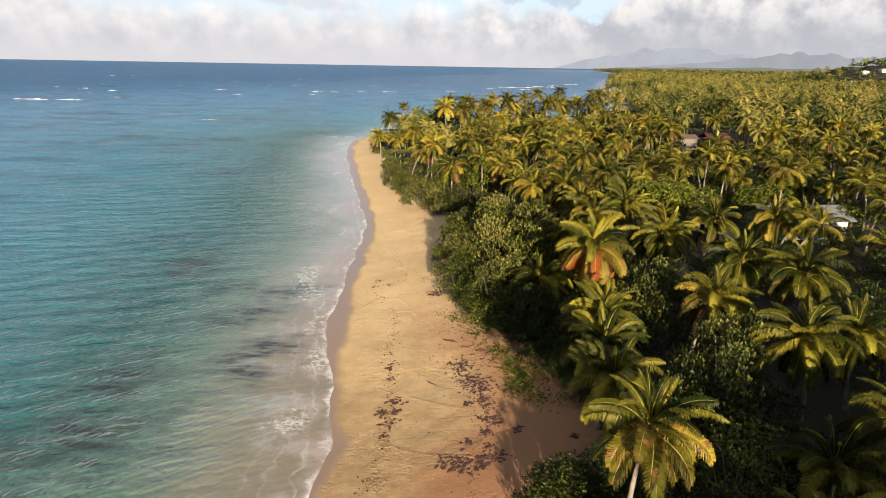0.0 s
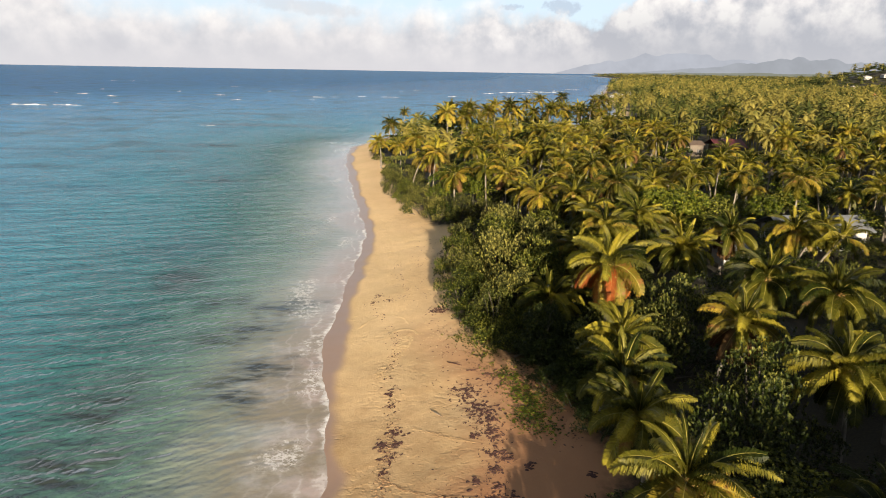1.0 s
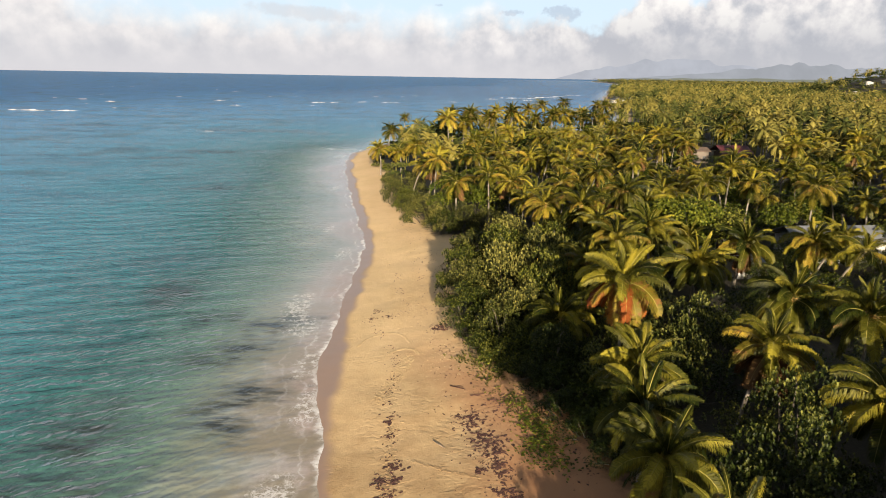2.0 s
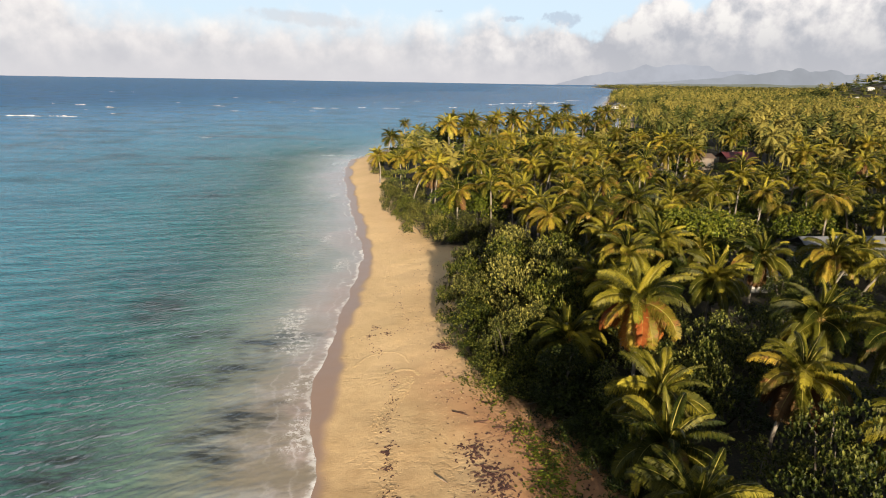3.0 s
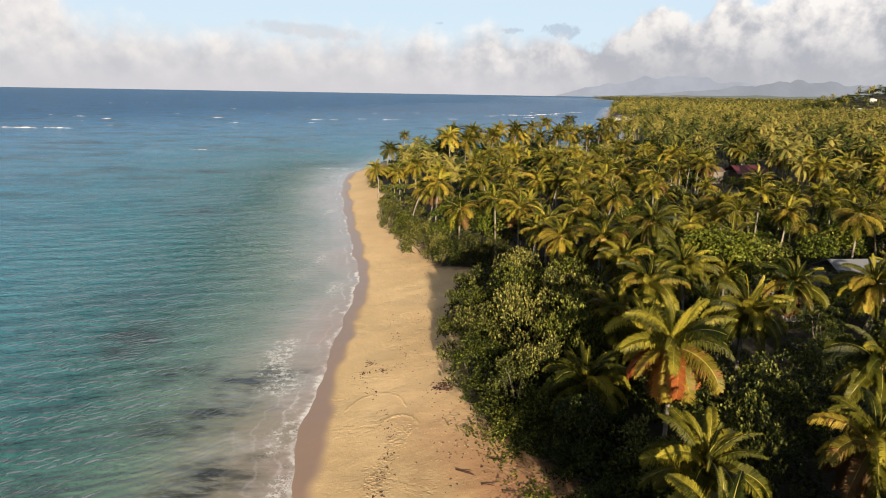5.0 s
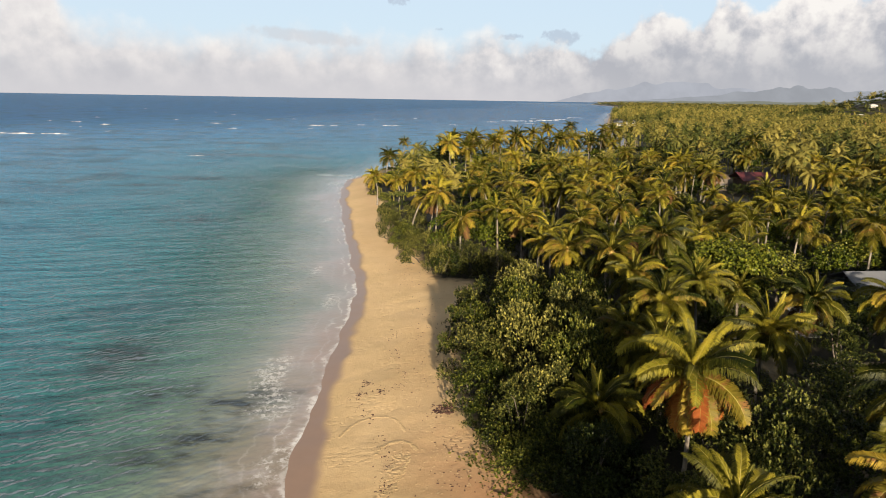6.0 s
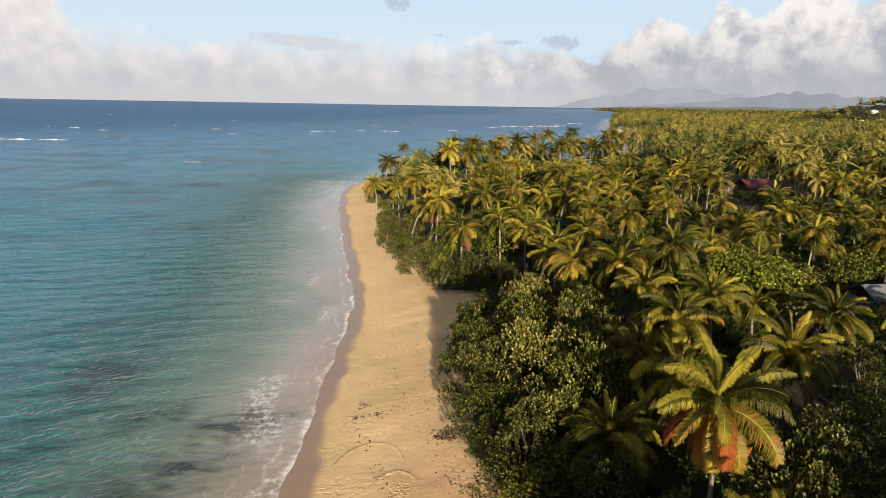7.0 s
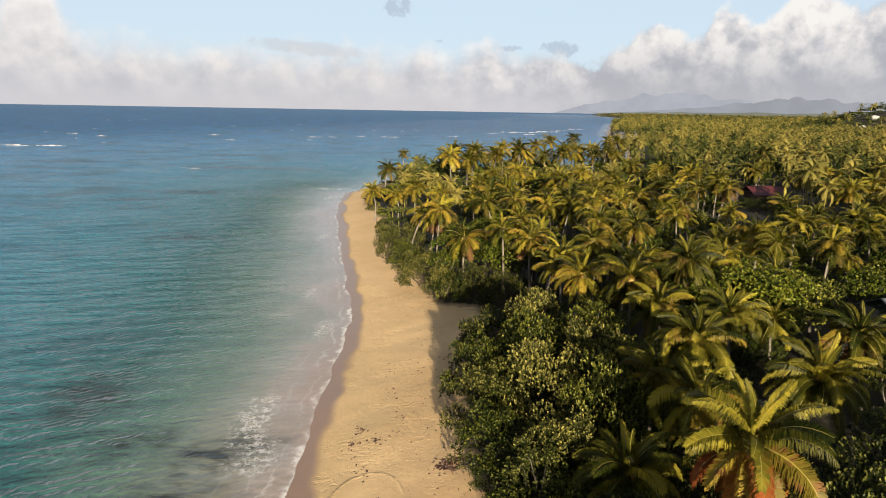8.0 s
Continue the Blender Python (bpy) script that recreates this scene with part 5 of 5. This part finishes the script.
# ---------------------------------------------------------------- on the sand
def scraps(name, spots, size, mat, seed, words, category):
    """Flat torn clumps lying on the sand, joined."""
    rng = np.random.RandomState(seed)
    verts, faces, n = [], [], 0
    xs, ys = np.array([p[0] for p in spots]), np.array([p[1] for p in spots])
    zs = ground_z(xs, ys)
    for x, y, z in zip(xs, ys, zs):
        k = rng.randint(6, 10)
        s = size * rng.uniform(0.35, 1.5) ** 1.3
        turn, slim = rng.uniform(0, 6.28), rng.uniform(0.3, 0.8)
        verts.append((x, y, z + 0.03 + 0.06 * s))
        for i in range(k):
            w = 2 * math.pi * i / k
            r = s * rng.uniform(0.45, 1.15)
            u, v = r * math.cos(w), r * slim * math.sin(w)
            verts.append((x + u * math.cos(turn) - v * math.sin(turn), y + u * math.sin(turn) + v * math.cos(turn), z - 0.02))
        faces += [(n, n + 1 + i, n + 1 + (i + 1) % k) for i in range(k)]
        n += k + 1
    return tagged(new(name, mesh_of(name, verts, faces, mat)), words, category, kind="stuff")


def along(points, count, spread, seed, clump=0.0):
    """Random places along a line, in bunches."""
    rng = np.random.RandomState(seed)
    pts = np.array(points, float)
    out = []
    while len(out) < count:
        f = rng.uniform(0, len(pts) - 1)
        k = int(f)
        if clump and math.sin(f * 23.0 + seed) + math.sin(f * 9.1) < clump * rng.uniform(-1, 1.6):
            continue
        x, y = pts[k] + (pts[min(k + 1, len(pts) - 1)] - pts[k]) * (f - k)
        out.append((x + rng.normal() * spread, y + rng.normal() * spread))
    return out


scraps("seaweed_line", along(((1.6, 36), (0.9, 40), (2.3, 44), (2.1, 48), (1.2, 52), (1.0, 54.5), (2.8, 57.5), (2.4, 60), (1.2, 62.5)), 380, 0.5, 1, 0.95), 0.10, WRACK, 1, "dark brown dried seaweed strewn along the tide line", "seaweed")
scraps("seaweed_scraps", along(((-6.0, 39), (-5.2, 45), (-5.6, 50), (-5.7, 53), (-5.9, 57), (-7.0, 63), (-6.6, 67), (-7.6, 72), (-11.0, 79), (-11.0, 84), (-8.8, 81), (-7.1, 84), (-9.2, 92), (-10, 100)), 480, 0.4, 2, 0.8), 0.145, WRACK, 2, "small dark scraps of seaweed scattered on the sand", "seaweed")
scraps("beach_litter", along(((-1.5, 44), (0.2, 55), (-1.2, 64), (-2.4, 72), (-3.6, 80), (-4.6, 88), (-6.2, 100), (-8.5, 118), (-13, 135)), 520, 1.5, 3, 0.3), 0.125, WRACK, 3, "bits of leaf and bark scattered over the upper beach", "litter")
# centres and half widths of the thick mats
MATS = ((0.3, 57.5, 1.15), (1.2, 54.6, 1.1), (2.0, 53.0, 0.81), (2.1, 50.9, 0.91), (2.7, 49.7, 0.51), (2.5, 47.8, 0.62), (3.3, 47.2, 0.49), (2.3, 46.0, 0.48), (1.0, 50.3, 0.31), (1.0, 44.4, 0.33), (2.5, 43.8, 0.28), (-0.5, 41.8, 0.63), (0.8, 41.8, 0.78), (2.0, 42.1, 0.79), (3.2, 42.5, 0.57), (8.8, 45.0, 0.24), (4.6, 46.0, 0.34), (-5.2, 51.5, 0.61), (-4.8, 49.7, 0.43), (-5.8, 49.6, 0.52), (-5.2, 48.1, 0.51), (-5.4, 46.2, 0.27), (-6.3, 57.6, 0.32), (-5.9, 55.6, 0.26))
drift = np.random.RandomState(8)
spots = [(x + r * drift.normal() * 0.62, y + r * drift.normal() * 0.75) for x, y, r in MATS for _ in range(int(18 + 80 * r * r))]
scraps("seaweed_mats", spots, 0.23, WRACK, 8, "maroon mats of dried seaweed on the upper sand", "seaweed")
scraps("leaf_drift", along(((-2.9, 76.5), (-2.4, 77.8), (-3.6, 77.0)), 160, 0.5, 4), 0.20, WRACK, 4, "patch of dark reddish dry leaves under the bushes", "leaves")
scraps("fallen_leaves", along(((3.2, 61.5), (4.5, 58.5), (5.6, 55.0), (6.8, 52.0), (7.8, 48.5)), 300, 0.9, 5, 0.4), 0.14, WRACK, 5, "dry brown leaves on the shaded upper sand", "leaves")

# trailing beach creeper
rng = np.random.RandomState(17)
creep = []
for x, y in along(((3.8, 60.5), (5.0, 57.0), (5.9, 54.5), (4.8, 52.5), (6.8, 50.5), (2.0, 64.8), (-0.8, 70.0)), 1700, 0.75, 18, 1.0):
    creep.append((x, y))
cx, cy = np.array([c[0] for c in creep]), np.array([c[1] for c in creep])
cz = ground_z(cx, cy) + rng.uniform(0.02, 0.16, len(creep))
w = rng.uniform(0, 6.28, len(creep))
ln = rng.uniform(0.07, 0.17, len(creep))
corners = []
for du, dv in ((-1, 0), (0, -0.6), (1, 0), (0, 0.6)):
    corners.append(np.stack([cx + ln * (du * np.cos(w) - dv * np.sin(w)), cy + ln * (du * np.sin(w) + dv * np.cos(w)), cz + rng.uniform(-0.04, 0.06, len(creep))], 1))
v = np.stack(corners, 1).reshape(-1, 3)
creeper = mesh_of("beach_creeper", v, np.arange(len(v)).reshape(-1, 4), BRIGHT)
creeper.attributes.new("tone", "FLOAT", "POINT").data.foreach_set("value", np.repeat(rng.uniform(0.2, 0.9, len(creep)), 4).astype(np.float32))
tagged(new("beach_creeper", creeper), "green creeper trailing over the upper sand", "creeper", kind="stuff")


# trodden and driven sand: low lumps thrown up along tracks, in one mesh
def sand_lumps(lines):
    rng = np.random.RandomState(23)
    verts, faces, n = [], [], 0
    for points, count, spread, size in lines:
        pts = np.array(points, float)
        f = rng.uniform(0, len(pts) - 1, count)
        k = np.minimum(f.astype(int), len(pts) - 2)
        xy = pts[k] + (pts[k + 1] - pts[k]) * (f - k)[:, None] + rng.normal(size=(count, 2)) * spread
        for (x, y), z in zip(xy, ground_z(xy[:, 0], xy[:, 1])):
            s, turn = size * rng.uniform(0.5, 1.4), rng.uniform(0, 6.28)
            verts.append((x, y, z + 0.42 * s))
            for i in range(6):
                w = turn + 1.047 * i
                r = s * rng.uniform(0.7, 1.25)
                verts.append((x + r * math.cos(w) * 1.3, y + r * math.sin(w), z - 0.03))
            faces += [(n, n + 1 + i, n + 1 + (i + 1) % 6) for i in range(6)]
            n += 7
    me = mesh_of("trodden_sand", verts, faces, SAND, smooth=True)
    for key, value in (("shore", 12.0), ("wood", -8.0)):
        at = me.attributes.new(key, "FLOAT", "POINT")
        at.data.foreach_set("value", np.full(len(verts), value, np.float32))
    tagged(new("trodden_sand", me), "low lumps of trodden sand along foot and wheel tracks", "sand", kind="stuff")


ARC = ((-11.4, 73.2), (-10.9, 74.8), (-10.3, 75.7), (-9.1, 76.5), (-7.8, 76.4), (-6.6, 75.1), (-6.1, 73.7))
RING = ((-8.0, 70.1), (-7.7, 71.2), (-7.1, 71.8), (-6.2, 72.0), (-5.4, 71.5), (-4.9, 70.6))
sand_lumps(((ARC, 460, 0.06, 0.10), (RING, 280, 0.08, 0.10), (((-7.6, 61.0), (-6.7, 65.6), (-5.8, 70.2)), 460, 0.35, 0.115), (((-7.0, 60.8), (-6.2, 65.2), (-5.3, 69.4)), 300, 0.06, 0.10),
            (((-5.2, 39), (-5.4, 45), (-5.6, 52), (-6.0, 58)), 460, 0.30, 0.11), (((-5.6, 45.6), (-3.8, 44.0), (-1.2, 43.0), (1.4, 42.6)), 300, 0.06, 0.09), (((-4.0, 52.0), (-1.2, 50.4), (1.0, 49.4)), 200, 0.10, 0.09),
            (((-2.0, 40), (-1.0, 50), (-2.5, 60), (-4.0, 72), (-6.0, 90), (-8.5, 110), (-14, 130)), 1300, 1.4, 0.08),
            (((-7.5, 78), (-7.0, 86), (-8.5, 96)), 400, 0.8, 0.09), (((-10.5, 90), (-11.5, 104), (-15, 122), (-20, 142), (-26, 168), (-34, 205)), 500, 0.5, 0.10)))

# dead branches that lie below the bushes
def dead_branch(x, y, turn, length, seed):
    rng = random.Random(seed)
    bits = []
    for k in range(7):
        s0 = k / 7
        w = 0.0 if k == 0 else rng.choice((-1, 1)) * rng.uniform(0.35, 0.9)
        ln = length if k == 0 else length * rng.uniform(0.25, 0.55)
        p = Vector((0 if k == 0 else length * s0, 0, 0.05))
        q = p + Vector((math.cos(w), math.sin(w), 0.03)) * ln * 0.5
        e1 = q + Vector((math.cos(w * 1.2), math.sin(w * 1.2), -0.03)) * ln * 0.5
        r = 0.045 if k == 0 else 0.025
        bits.append(tube([p, q, e1], [r, r * 0.8, r * 0.3], 5))
    root = thing("dead_branch", "dry reddish dead branch lying on the sand", "branch", "dead branches", Matrix.Translation((x, y, gz(x, y))) @ Matrix.Rotation(turn, 4, "Z"))
    for v, f in bits:
        part("twig", mesh_of("twig", v, f, WRACK, smooth=True), root)


for k, (x, y, turn, length) in enumerate(((-1.6, 63.2, -0.5, 2.6), (0.2, 61.2, 0.3, 2.4), (1.6, 60.3, 0.1, 2.2), (0.8, 64.6, -0.4, 1.8), (2.6, 59.4, 0.7, 1.6), (-3.4, 76.2, 0.4, 1.2))):
    dead_branch(x, y, turn, length, k)

# a driftwood stick
v, f = tube([(-2.6, 54.6, gz(-2.6, 54.6) + 0.05), (-2.1, 53.9, gz(-2.1, 53.9) + 0.09), (-1.6, 53.4, gz(-1.6, 53.4) + 0.04)], [0.03, 0.045, 0.02], 6)
tagged(new("driftwood_stick", mesh_of("driftwood_stick", v, f, DRIFT, smooth=True)), "grey driftwood stick lying on the sand", "driftwood")


# ---------------------------------------------------------------- breaking waves out on the reef
def breaker(x, y, length, turn, seed, high=0.5):
    """A low ragged ridge of white water."""
    rng = np.random.RandomState(seed)
    n = 22
    verts, faces = [], []
    for i in range(n):
        s = i / (n - 1)
        fade = math.sin(math.pi * s) ** 0.5 * max(0.3, min(1.0, 0.6 + 0.9 * math.sin(s * 17 + seed * 1.7) * math.sin(s * 7 + seed)))
        cx, cy = (s - 0.5) * length, 0.03 * length * math.sin(4 * s + seed)
        for k, (across, up) in enumerate(((-1.6, -0.25), (-0.6, 0.55), (0.0, 1.0), (0.9, 0.35), (2.8, -0.25))):
            verts.append((cx, cy + across * (0.4 + 0.4 * high) * fade * rng.uniform(0.6, 1.4), (up * high * 0.7 * rng.uniform(0.5, 1.2)) * fade - 0.02))
    for i in range(n - 1):
        for k in range(4):
            faces.append((i * 5 + k, (i + 1) * 5 + k, (i + 1) * 5 + k + 1, i * 5 + k + 1))
    ob = new("breaking_wave", mesh_of("breaking_wave", verts, faces, FOAM, smooth=True))
    ob.matrix_basis = Matrix.Translation((x, y, 0)) @ Matrix.Rotation(radians(turn), 4, "Z")
    tagged(ob, "white breaking wave over the outer reef", "wave", "reef waves")


for k, (x, y, length, high) in enumerate(((-290, 449, 26, 1.0), (-266, 452, 20, 0.8), (-306, 585, 9, 0.9), (-233, 642, 11, 0.6), (-140, 634, 14, 0.7), (-126, 640, 8, 0.6), (-77, 659, 18, 0.6),
                                          (-104, 662, 8, 0.6), (-123, 322, 10, 0.25), (44, 843, 26, 0.8), (66, 850, 22, 0.7), (20, 800, 16, 0.6), (110, 930, 20, 0.6), (141, 1010, 26, 0.7),
                                          (90, 880, 30, 0.9), (60, 780, 14, 0.5), (-20, 700, 10, 0.5), (-190, 560, 8, 0.5), (-350, 620, 12, 0.6))):
    breaker(x, y, length, 4 * math.sin(k * 2.1), k, high)
horses = random.Random(8)
for k in range(22):
    y = horses.uniform(480, 1150)
    breaker(horses.uniform(-0.62, 0.12) * y, y, horses.uniform(3, 9) * y / 700, horses.uniform(-8, 8), 40 + k, horses.uniform(0.25, 0.5))
